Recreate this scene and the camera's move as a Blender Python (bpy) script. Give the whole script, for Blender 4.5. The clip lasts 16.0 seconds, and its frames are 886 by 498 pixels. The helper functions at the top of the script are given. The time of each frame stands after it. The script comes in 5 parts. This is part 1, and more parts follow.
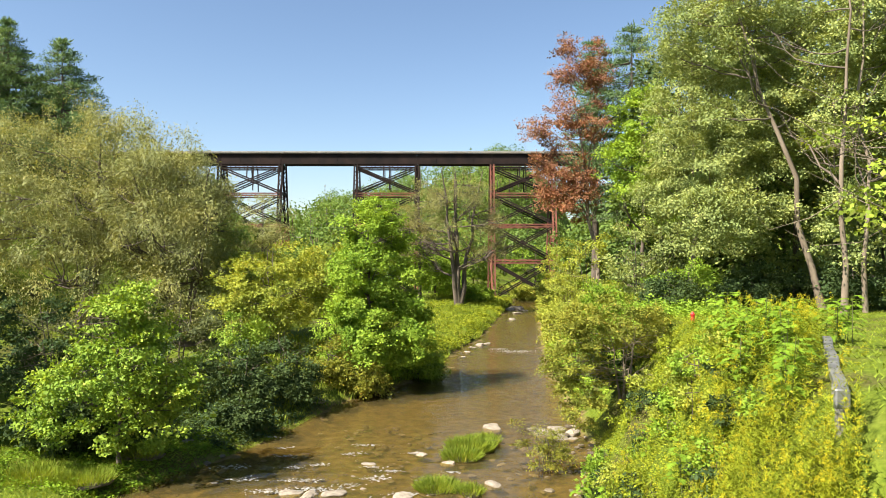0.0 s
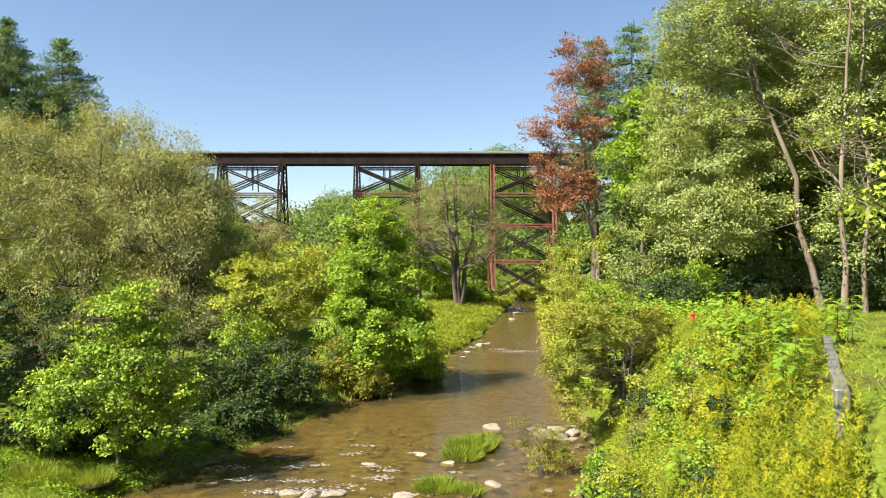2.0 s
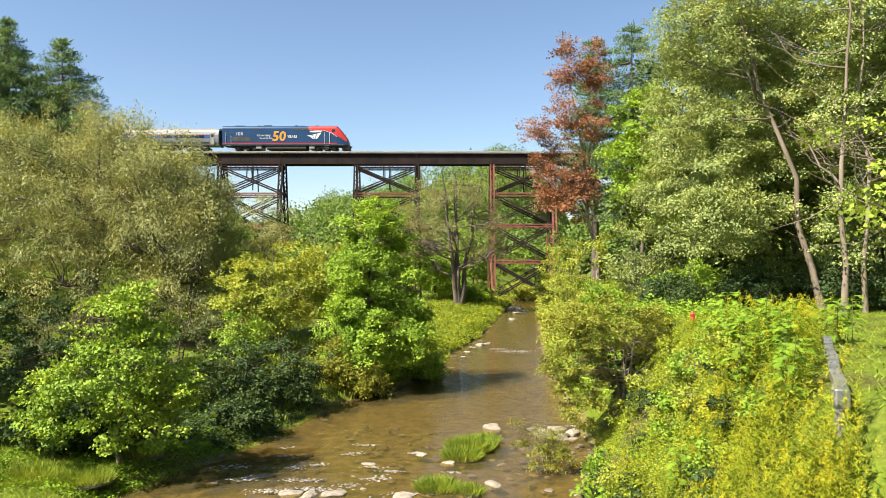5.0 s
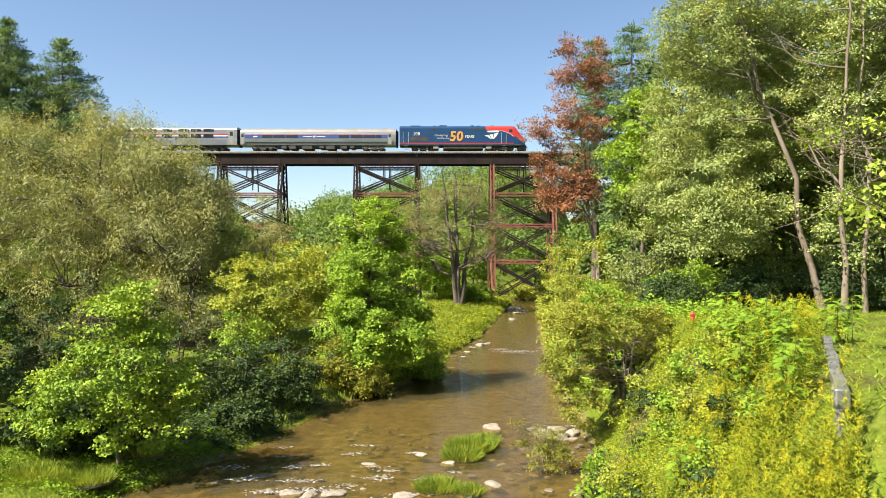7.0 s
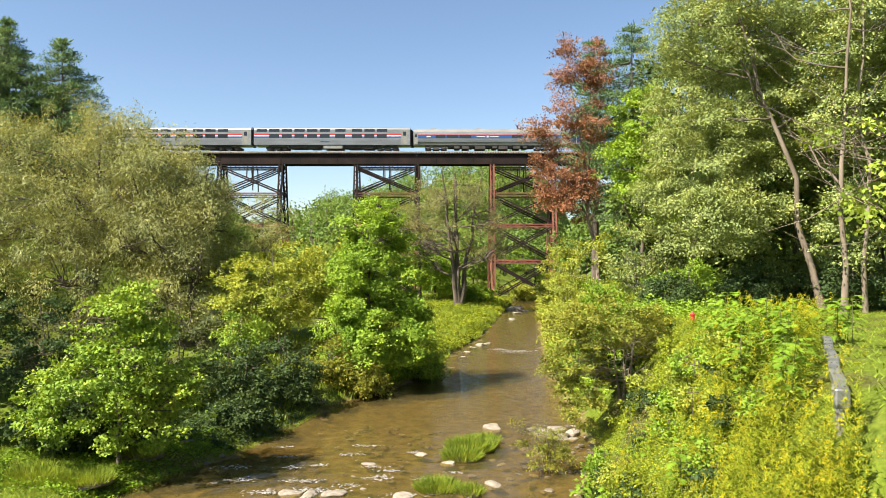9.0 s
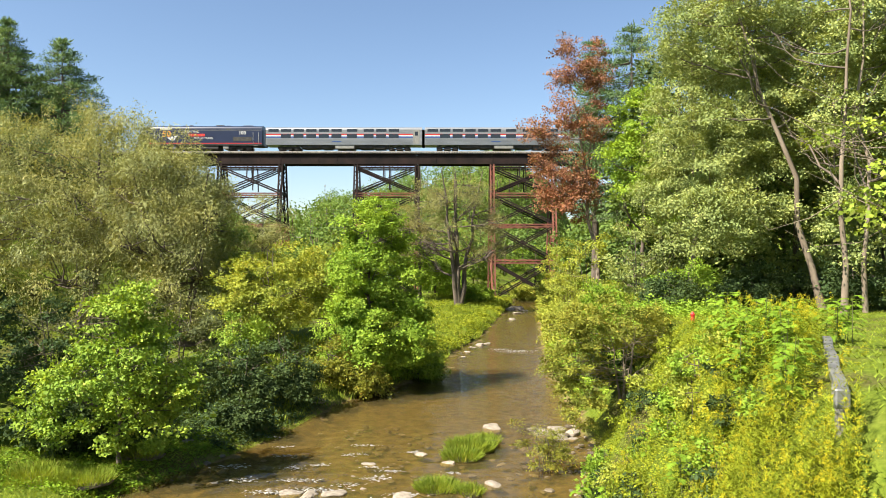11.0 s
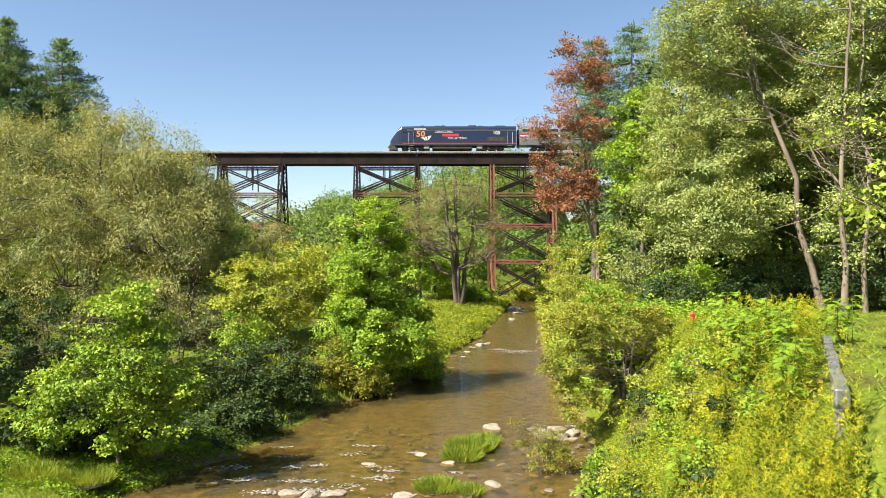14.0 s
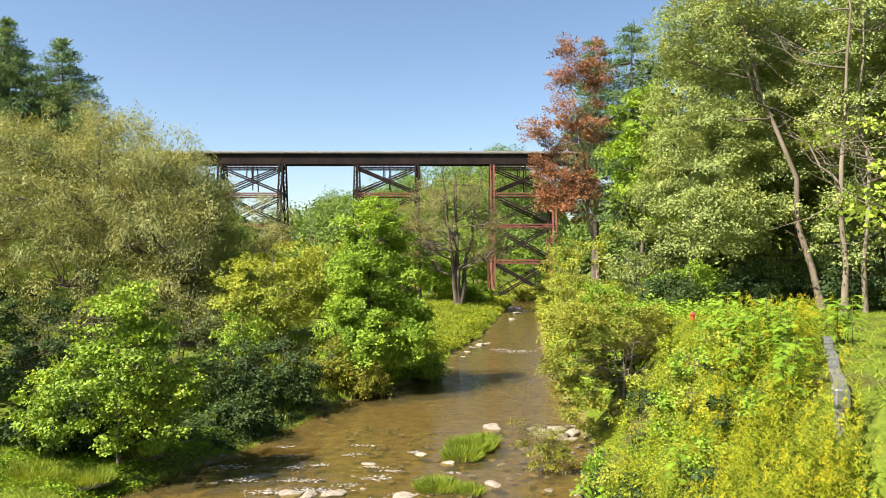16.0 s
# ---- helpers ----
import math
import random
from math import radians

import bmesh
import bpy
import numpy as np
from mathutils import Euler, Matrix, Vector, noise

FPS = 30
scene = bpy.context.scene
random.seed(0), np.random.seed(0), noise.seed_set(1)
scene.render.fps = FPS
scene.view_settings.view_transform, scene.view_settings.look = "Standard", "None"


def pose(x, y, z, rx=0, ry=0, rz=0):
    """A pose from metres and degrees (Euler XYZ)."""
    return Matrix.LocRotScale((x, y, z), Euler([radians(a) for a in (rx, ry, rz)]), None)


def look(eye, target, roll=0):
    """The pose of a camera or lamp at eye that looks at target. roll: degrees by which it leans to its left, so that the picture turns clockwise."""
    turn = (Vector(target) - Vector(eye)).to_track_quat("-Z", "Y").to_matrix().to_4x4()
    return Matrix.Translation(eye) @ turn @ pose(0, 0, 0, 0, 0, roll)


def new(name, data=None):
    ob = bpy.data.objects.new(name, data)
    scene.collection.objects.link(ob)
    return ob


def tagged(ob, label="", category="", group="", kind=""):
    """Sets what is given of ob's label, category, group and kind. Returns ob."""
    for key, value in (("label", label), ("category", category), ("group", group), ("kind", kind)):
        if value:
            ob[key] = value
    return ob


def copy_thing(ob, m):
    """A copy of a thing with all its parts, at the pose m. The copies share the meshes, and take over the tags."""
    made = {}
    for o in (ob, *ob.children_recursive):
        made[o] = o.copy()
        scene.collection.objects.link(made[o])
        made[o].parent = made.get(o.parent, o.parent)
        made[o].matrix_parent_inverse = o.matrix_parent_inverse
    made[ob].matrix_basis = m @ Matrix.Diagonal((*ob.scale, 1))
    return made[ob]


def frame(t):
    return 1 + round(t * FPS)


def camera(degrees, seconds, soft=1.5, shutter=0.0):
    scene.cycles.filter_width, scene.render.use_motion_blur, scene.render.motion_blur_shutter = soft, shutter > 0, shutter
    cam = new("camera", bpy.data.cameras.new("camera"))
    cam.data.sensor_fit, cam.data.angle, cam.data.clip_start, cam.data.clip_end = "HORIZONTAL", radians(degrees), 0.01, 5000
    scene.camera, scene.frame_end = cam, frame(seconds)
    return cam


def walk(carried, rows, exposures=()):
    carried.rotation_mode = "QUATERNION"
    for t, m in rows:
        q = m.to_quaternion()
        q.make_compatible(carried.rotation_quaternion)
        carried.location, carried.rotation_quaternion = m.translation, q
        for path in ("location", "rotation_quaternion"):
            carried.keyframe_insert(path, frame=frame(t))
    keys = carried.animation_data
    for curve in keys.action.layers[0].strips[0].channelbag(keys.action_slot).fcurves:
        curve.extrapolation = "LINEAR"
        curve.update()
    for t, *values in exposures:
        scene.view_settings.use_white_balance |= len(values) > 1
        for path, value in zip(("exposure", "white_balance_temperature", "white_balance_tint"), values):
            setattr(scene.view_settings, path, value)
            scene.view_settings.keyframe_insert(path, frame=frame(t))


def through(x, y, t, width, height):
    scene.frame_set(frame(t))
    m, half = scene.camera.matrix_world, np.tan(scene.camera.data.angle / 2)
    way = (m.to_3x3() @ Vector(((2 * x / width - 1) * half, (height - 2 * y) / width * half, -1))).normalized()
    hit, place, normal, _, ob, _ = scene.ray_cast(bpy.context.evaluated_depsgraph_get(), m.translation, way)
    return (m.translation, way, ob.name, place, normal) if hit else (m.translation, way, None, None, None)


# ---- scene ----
cam = camera(65, 16.0, soft=0.8)
walk(cam, [(0.0, look((0, 0, 8.5), (0, 100, 8.5))), (16.0, look((0, 0, 8.5), (0, 100, 8.5)))], [(0.0, 1.62), (16.0, 1.62)])

# ---- sky and sun ----
SUN_FROM = Vector((-0.80, -0.50, 1.05)).normalized()
world = bpy.data.worlds.new("sky")
scene.world = world
world.use_nodes = True
wn, wl = world.node_tree.nodes, world.node_tree.links
sky = wn.new("ShaderNodeTexSky")
sky.sky_type, sky.sun_disc = "NISHITA", False
sky.sun_elevation = math.asin(SUN_FROM.z)
sky.sun_rotation = math.atan2(SUN_FROM.x, SUN_FROM.y)
sky.altitude, sky.air_density, sky.dust_density, sky.ozone_density = 300, 1.0, 0.7, 2.0
wn["Background"].inputs["Strength"].default_value = 0.059
wl.new(sky.outputs[0], wn["Background"].inputs["Color"])
sun = new("sun", bpy.data.lights.new("sun", "SUN"))
sun.data.energy, sun.data.angle, sun.data.color = 5.2, radians(0.53), (1.0, 0.93, 0.79)
sun.matrix_world = look(SUN_FROM * 100, (0, 0, 0))


# ---- materials ----
def nodes_of(name):
    m = bpy.data.materials.new(name)
    m.use_nodes = True
    return m, m.node_tree.nodes, m.node_tree.links


def noise_node(n, l, scale, detail=4.0, coords="Object", stretch=None):
    tc = n.new("ShaderNodeTexCoord")
    t = n.new("ShaderNodeTexNoise")
    t.inputs["Scale"].default_value, t.inputs["Detail"].default_value = scale, detail
    if stretch:
        mp = n.new("ShaderNodeMapping")
        mp.inputs["Scale"].default_value = stretch
        l.new(tc.outputs[coords], mp.inputs["Vector"])
        l.new(mp.outputs[0], t.inputs["Vector"])
    else:
        l.new(tc.outputs[coords], t.inputs["Vector"])
    return t.outputs["Fac"]


def ramp(n, l, fac, stops):
    r = n.new("ShaderNodeValToRGB")
    e = r.color_ramp.elements
    while len(e) < len(stops):
        e.new(0.5)
    for el, (p, c) in zip(e, stops):
        el.position, el.color = p, (*c, 1)
    l.new(fac, r.inputs[0])
    return r.outputs[0]


def mix_col(n, l, fac, a, b, mode="MIX"):
    m = n.new("ShaderNodeMix")
    m.data_type, m.blend_type = "RGBA", mode
    for sock, v in ((m.inputs[0], fac), (m.inputs[6], a), (m.inputs[7], b)):
        if hasattr(v, "is_output"):
            l.new(v, sock)
        elif isinstance(v, (int, float)):
            sock.default_value = v
        else:
            sock.default_value = (*v, 1)
    return m.outputs[2]


def surface(name, c1, c2, rough=0.7, metal=0.0, scale=3.0, bump=0.2, fine=40.0, stretch=None, vary=0.0, spec=0.5):
    """A worn surface: two colours in patches, fine grain, relief."""
    m, n, l = nodes_of(name)
    b = n["Principled BSDF"]
    big = noise_node(n, l, scale, 5, stretch=stretch)
    small = noise_node(n, l, fine, 3, stretch=stretch)
    col = ramp(n, l, big, [(0.32, c1), (0.68, c2)])
    col = mix_col(n, l, 0.35, col, ramp(n, l, small, [(0.3, (0.55,) * 3), (0.7, (1.35,) * 3)]), "MULTIPLY")
    if vary:
        oi = n.new("ShaderNodeObjectInfo")
        col = mix_col(n, l, 1.0, col, ramp(n, l, oi.outputs["Random"], [(0, (1 - vary,) * 3), (1, (1 + vary,) * 3)]), "MULTIPLY")
    l.new(col, b.inputs["Base Color"])
    b.inputs["Roughness"].default_value, b.inputs["Metallic"].default_value = rough, metal
    b.inputs["Specular IOR Level"].default_value = spec
    if bump:
        bp = n.new("ShaderNodeBump")
        bp.inputs["Strength"].default_value, bp.inputs["Distance"].default_value = bump, 0.02
        l.new(small, bp.inputs["Height"])
        l.new(bp.outputs[0], b.inputs["Normal"])
    return m


def leafy(name, c1, c2, through=0.24, rough=0.6, patch=0.35, c3=None):
    """Leaves: each its own tone between two colours, patches over the crown, light shining through."""
    m, n, l = nodes_of(name)
    b, out = n["Principled BSDF"], n["Material Output"]
    geo = n.new("ShaderNodeNewGeometry")
    c1 = [0.5 * p + 0.5 * q for p, q in zip(c1, c2)]
    stops = [(0.0, c1), (0.9, c2)] + ([(1.0, c3)] if c3 else [])
    col = ramp(n, l, geo.outputs["Random Per Island"], stops)
    big = noise_node(n, l, patch, 3)
    col = mix_col(n, l, 0.8, col, ramp(n, l, big, [(0.35, (0.78, 0.85, 0.88)), (0.65, (1.2, 1.12, 0.98))]), "MULTIPLY")
    twig = noise_node(n, l, 2.6, 2)
    col = mix_col(n, l, 0.75, col, ramp(n, l, twig, [(0.38, (0.64, 0.68, 0.72)), (0.62, (1.26, 1.2, 1.1))]), "MULTIPLY")
    l.new(col, b.inputs["Base Color"])
    b.inputs["Roughness"].default_value = rough
    b.inputs["Specular IOR Level"].default_value = 0.08
    tr = n.new("ShaderNodeBsdfTranslucent")
    l.new(mix_col(n, l, 1.0, col, (1.4, 1.25, 0.5), "MULTIPLY"), tr.inputs["Color"])
    mx = n.new("ShaderNodeMixShader")
    mx.inputs[0].default_value = through
    l.new(b.outputs[0], mx.inputs[1])
    l.new(tr.outputs[0], mx.inputs[2])
    l.new(mx.outputs[0], out.inputs["Surface"])
    return m


LEAF_WILLOW = leafy("willow_leaf", (0.144, 0.156, 0.0571), (0.297, 0.312, 0.13), c3=(0.396, 0.396, 0.206))
LEAF_SYCAMORE = leafy("sycamore_leaf", (0.115, 0.198, 0.024), (0.25, 0.36, 0.052), c3=(0.37, 0.40, 0.09))
LEAF_BRIGHT = leafy("bright_leaf", (0.112, 0.20, 0.022), (0.235, 0.355, 0.042), c3=(0.31, 0.385, 0.06))
LEAF_YELLOW = leafy("yellowing_leaf", (0.170, 0.22, 0.032), (0.32, 0.36, 0.058), c3=(0.40, 0.34, 0.066))
LEAF_SHRUB = leafy("shrub_leaf", (0.115, 0.138, 0.022), (0.232, 0.248, 0.040), c3=(0.347, 0.266, 0.045))
# Willow leaf darkened, for the shaded underside of the crown.
LEAF_WILLOW_SHADE = leafy("shaded_willow_leaf", (0.060, 0.075, 0.032), (0.125, 0.145, 0.062))
LEAF_YOUNG = leafy("young_leaf", (0.15, 0.23, 0.03), (0.27, 0.35, 0.055), c3=(0.35, 0.38, 0.08))
# Dark green lowered further, so shade is part of the leaf colour.
LEAF_SHADE_DARK = leafy("shade_dark_leaf", (0.030, 0.055, 0.022), (0.068, 0.105, 0.038))
LEAF_OLIVE = leafy("olive_leaf", (0.145, 0.148, 0.058), (0.265, 0.262, 0.112))
LEAF_RED = leafy("rusty_red_leaf", (0.18, 0.084, 0.052), (0.30, 0.145, 0.092), c3=(0.25, 0.20, 0.075))
LEAF_POPLAR = leafy("poplar_leaf", (0.148, 0.196, 0.062), (0.285, 0.338, 0.120), c3=(0.33, 0.355, 0.13))
LEAF_WOODS = leafy("woods_leaf", (0.064, 0.118, 0.026), (0.145, 0.22, 0.055), patch=0.08, c3=(0.20, 0.24, 0.07))
NEEDLES = leafy("pine_needle", (0.062, 0.125, 0.060), (0.16, 0.24, 0.112), through=0.15)
GRASS = leafy("grass_blade", (0.100, 0.160, 0.017), (0.213, 0.274, 0.034), c3=(0.298, 0.265, 0.064))
HERB = leafy("herb_leaf", (0.122, 0.166, 0.013), (0.248, 0.290, 0.024), c3=(0.31, 0.315, 0.037))
FERN = leafy("sumac_leaflet", (0.0857, 0.17, 0.0136), (0.164, 0.265, 0.0238))
FLOWER = leafy("goldenrod_flower", (0.36, 0.335, 0.018), (0.47, 0.435, 0.03), through=0.3)
BARK = surface("brown_bark", (0.068, 0.051, 0.0374), (0.129, 0.102, 0.0782), 0.9, scale=2, fine=25, bump=0.6, stretch=(1, 1, 0.25))
BARK_PALE = surface("pale_bark", (0.115, 0.088, 0.062), (0.235, 0.185, 0.138), 0.85, scale=1.5, fine=18, bump=0.5, stretch=(1, 1, 0.3))
STEM = surface("green_stem", (0.0816, 0.102, 0.0272), (0.136, 0.136, 0.0476), 0.8, bump=0)
ROCK = surface("river_stone", (0.15, 0.123, 0.0924), (0.29, 0.246, 0.194), 0.8, scale=2.5, fine=22, bump=0.6, vary=0.2)


# ---- mesh helpers ----
def mesh_from(name, verts, faces, mat, smooth=False):
    me = bpy.data.meshes.new(name)
    me.from_pydata([tuple(v) for v in verts], [], faces)
    me.materials.append(mat)
    if smooth:
        me.polygons.foreach_set("use_smooth", [True] * len(me.polygons))
    me.update()
    return me


def under(name, me, parent, label=""):
    ob = new(name, me)
    ob.parent = parent
    if label:
        ob["label"] = label
    return ob


def part(name, bm, mat, parent=None, label=""):
    me = bpy.data.meshes.new(name)
    bm.to_mesh(me)
    bm.free()
    me.materials.append(mat)
    ob = new(name, me)
    if parent:
        ob.parent = parent
    if label:
        ob["label"] = label
    return ob


def add_box(bm, x0, x1, y0, y1, z0, z1, bevel=0.0):
    r = bmesh.ops.create_cube(bm, size=1)
    bmesh.ops.scale(bm, vec=(x1 - x0, y1 - y0, z1 - z0), verts=r["verts"])
    bmesh.ops.translate(bm, vec=((x0 + x1) / 2, (y0 + y1) / 2, (z0 + z1) / 2), verts=r["verts"])
    if bevel:
        ed = list({e for v in r["verts"] for e in v.link_edges})
        bmesh.ops.bevel(bm, geom=ed, offset=bevel, segments=1, affect="EDGES")
    return bm


def box(x0, x1, y0, y1, z0, z1, bevel=0.0):
    return add_box(bmesh.new(), x0, x1, y0, y1, z0, z1, bevel)


class Soup:
    """Gathers tubes into one mesh."""

    def __init__(self):
        self.v, self.f = [], []

    def tube(self, pts, radii, sides=6):
        pts = [Vector(p) for p in pts]
        base = len(self.v)
        for i, p in enumerate(pts):
            d = (pts[min(i + 1, len(pts) - 1)] - pts[max(i - 1, 0)]).normalized()
            a = d.orthogonal().normalized() if abs(d.z) > 0.9 else d.cross(Vector((0, 0, 1))).normalized()
            if abs(d.z) > 0.9:
                a = Vector((1, 0, 0)) - d * d.x
                a.normalize()
            b = d.cross(a)
            for k in range(sides):
                t = 2 * math.pi * k / sides
                self.v.append(p + (a * math.cos(t) + b * math.sin(t)) * radii[i])
        for i in range(len(pts) - 1):
            for k in range(sides):
                k2 = (k + 1) % sides
                self.f.append((base + i * sides + k, base + i * sides + k2, base + (i + 1) * sides + k2, base + (i + 1) * sides + k))
        return self

    def mesh(self, name, mat):
        return mesh_from(name, self.v, self.f, mat, True)


def unit(a):
    return a / np.maximum(np.linalg.norm(a, axis=1, keepdims=True), 1e-6)


def leaves(name, mat, at, axis, normal, length, width, fold=0.25):
    """One mesh of many single leaves: a folded diamond each, from its foot along its axis."""
    axis = unit(axis)
    side = unit(np.cross(axis, normal))
    nrm = np.cross(side, axis)
    L, W = length[:, None], width[:, None]
    v = np.empty((len(at), 4, 3), np.float32)
    v[:, 0] = at
    v[:, 1] = at + axis * L * 0.45 + side * W * 0.5 + nrm * W * fold
    v[:, 2] = at + axis * L
    v[:, 3] = at + axis * L * 0.45 - side * W * 0.5 + nrm * W * fold
    k = len(at)
    me = bpy.data.meshes.new(name)
    me.vertices.add(4 * k)
    me.vertices.foreach_set("co", v.ravel())
    me.loops.add(4 * k)
    me.loops.foreach_set("vertex_index", np.arange(4 * k, dtype=np.int32))
    me.polygons.add(k)
    me.polygons.foreach_set("loop_start", np.arange(0, 4 * k, 4, dtype=np.int32))
    me.materials.append(mat)
    me.update(calc_edges=True)
    return me


def shell(rng, n, blobs, inner=0.45):
    """Points in a union of ellipsoids (x, y, z, rx, ry, rz), thicker towards the outside."""
    b = np.array(blobs, float)
    vol = b[:, 3] * b[:, 4] + b[:, 4] * b[:, 5]
    pick = rng.choice(len(b), n, p=vol / vol.sum())
    d = unit(rng.normal(size=(n, 3)))
    r = inner + (1 - inner) * rng.random(n) ** 0.6
    r *= 1 + 0.16 * np.sin(d[:, 0] * 5 + pick) * np.cos(d[:, 2] * 6 + 2 * pick) + rng.normal(0, 0.05, n)
    return b[pick, :3] + d * r[:, None] * b[pick, 3:], d


def spray(rng, centres, out, per, radius, size, aspect, flat=0.6, up=0.8, droop=0.2, jitter=0.35):
    """Leaf positions and turns round clump centres."""
    n = len(centres) * per
    c, o = np.repeat(centres, per, 0), np.repeat(out, per, 0)
    rr = radius * np.repeat(rng.uniform(0.6, 1.35, len(centres)), per)[:, None]
    off = np.clip(rng.normal(size=(n, 3)), -1.8, 1.8) * rr * (1, 1, flat)
    turn = unit(out * 0.75 + (0, 0, up) + rng.normal(size=centres.shape) * 0.55)
    normal = np.repeat(turn, per, 0) + rng.normal(size=(n, 3)) * 0.2
    axis = rng.normal(size=(n, 3)) * 0.6 + unit(off) * 0.8 + o * 0.3 - np.array((0, 0, droop))
    ln = size * rng.uniform(1 - jitter, 1 + jitter, n)
    return c + off, axis, normal, ln, ln * aspect


def strands(rng, tops, out, per, length, size, aspect):
    """Hanging willow twigs: leaves one below the other."""
    n = len(tops)
    ln = length * rng.uniform(0.5, 1.3, n)
    t = np.linspace(0, 1, per)[None, :]
    drift = out * rng.uniform(0.1, 0.5, n)[:, None] + rng.normal(0, 0.15, (n, 3))
    p = tops[:, None, :] + drift[:, None, :] * (np.sqrt(t) * ln[:, None])[..., None]
    p[..., 2] -= (t ** 1.5) * ln[:, None]
    p = p.reshape(-1, 3) + rng.normal(0, 0.05, (n * per, 3))
    axis = rng.normal(size=(n * per, 3)) * 0.55 + (0, 0, -1.0) + np.repeat(out, per, 0) * 0.5
    normal = rng.normal(size=(n * per, 3)) + np.repeat(out, per, 0) * 0.6 + (0, 0, 0.4)
    s = size * rng.uniform(0.6, 1.4, n * per)
    return p, axis, normal, s, s * aspect


def bent(a, b, rng, sag=0.12, n=5):
    a, b = Vector(a), Vector(b)
    d = (b - a).length
    w = Vector(rng.normal(0, sag * 0.5, 3)) * d + Vector((0, 0, -sag * d * 0.5))
    return [a.lerp(b, t) + w * (4 * t * (1 - t)) + Vector(rng.normal(0, 0.015, 3)) * d * (0 < t < 1) for t in np.linspace(0, 1, n)]


def tree(name, label, at, height, blobs, leaf, seed, clumps=260, per=90, radius=0.5, size=0.16, aspect=0.6, lean=(0, 0), girth=0.16,
         limbs=9, bark=None, kind="spray", length=2.2, inner=0.45, flat=0.6, first=0.25, stems=1, bare=0, category="tree", group="", up=0.8, twigs=5, bough=0.0, hang=0.2, hollow=None, limb_bark=None):
    """A tree or bush: trunk, limbs with twigs that reach the leaf clumps, and a crown of single leaves. Blobs are in the tree's own space."""
    rng = np.random.default_rng(seed)
    bark = bark or BARK
    top = new(name)
    top.location = at
    tagged(top, label, category, group)
    boughs, bdir = shell(rng, max(10, int(clumps / 4.5)), blobs, inner)
    pick = np.arange(clumps) % len(boughs)
    per, size, radius = max(4, int(per * 0.43)), size * 1.4, radius * 0.72
    reach = (bough or radius * 1.9) * 0.8 * rng.uniform(0.7, 1.3, len(boughs))[pick][:, None]
    off = np.clip(rng.normal(size=(clumps, 3)), -1.7, 1.7) * reach * (0.75, 0.75, 0.34)
    off[:, 2] -= 0.25 * np.linalg.norm(off[:, :2], axis=1)
    cen, out = boughs[pick] + off, unit(bdir[pick] + 0.5 * unit(off))
    if hollow:
        away = np.linalg.norm((cen - np.array(hollow[:3])) / (1.0, 1.6, 1.0), axis=1) > hollow[3]
        cen, out = cen[away], out[away]
    cen[:, 2] = np.maximum(cen[:, 2], min(0.15, min(b[2] - b[5] for b in blobs)))
    tops = []
    for s in range(stems):
        sw = rng.normal(0, 0.05 * height * (stems > 1), 2)
        pts = []
        for i in range(9):
            t = i / 8
            wob = rng.normal(0, 0.008 * height, 2) * (i > 0)
            pts.append((lean[0] * t ** 1.2 + sw[0] * t * 2 + wob[0] + 0.1 * s, lean[1] * t ** 1.2 + sw[1] * t * 2 + wob[1], height * 0.93 * t - 0.3 * (i == 0)))
        rad = [girth * (1.25 if i == 0 else 1) * (1 - 0.88 * i / 8) for i in range(9)]
        under("trunk", Soup().tube(pts, rad, 9).mesh("trunk", bark), top)
        tops.append(pts)
    ang = rng.permutation(limbs) * 2.4
    for i in range(limbs):
        pts = tops[i % stems]
        t = first + (0.92 - first) * (i + 0.5) / limbs
        k = t * 8
        a = Vector(pts[int(k)]).lerp(Vector(pts[min(int(k) + 1, 8)]), k - int(k))
        dirn = np.array((math.cos(ang[i]), math.sin(ang[i]), 0.25))
        score = (cen - np.array(a)) @ dirn / (np.linalg.norm(cen - np.array(a), axis=1) + 0.8) + rng.normal(0, 0.1, len(cen)) - 0.25 * np.abs(cen[:, 2] - a.z - 0.1 * height) / height * 4
        order = np.argsort(-score)
        end = cen[order[0]] * 0.92 + np.array(a) * 0.08
        main = bent(a, end, rng, 0.14, 7)
        r0 = girth * (1 - 0.85 * t) * 0.55 + 0.012
        sp = Soup().tube(main, [r0 * (1 - 0.8 * j / 6) for j in range(7)], 6)
        for j in range(twigs):
            b = cen[order[1 + j * 2]]
            q = main[2 + j % 4]
            sp.tube(bent(q, b, rng, 0.16, 4), [r0 * 0.38, r0 * 0.28, r0 * 0.2, r0 * 0.08], 3)
        for j in range(bare):
            q = main[3 + j % 4]
            b = np.array(q) + unit((np.array(q) - np.array(a))[None] + rng.normal(0, 0.5, (1, 3)))[0] * rng.uniform(0.6, 2.0)
            sp.tube(bent(q, b, rng, 0.2, 4), [r0 * 0.4, r0 * 0.3, r0 * 0.2, r0 * 0.1], 3)
        under("limb", sp.mesh("limb", limb_bark or bark), top)
    if kind == "strands":
        args = strands(rng, cen, out, per, length, size, aspect)
    else:
        args = spray(rng, cen, out, per, radius, size, aspect, flat, up, hang)
    under("crown", leaves("crown", leaf, *args), top)
    return top


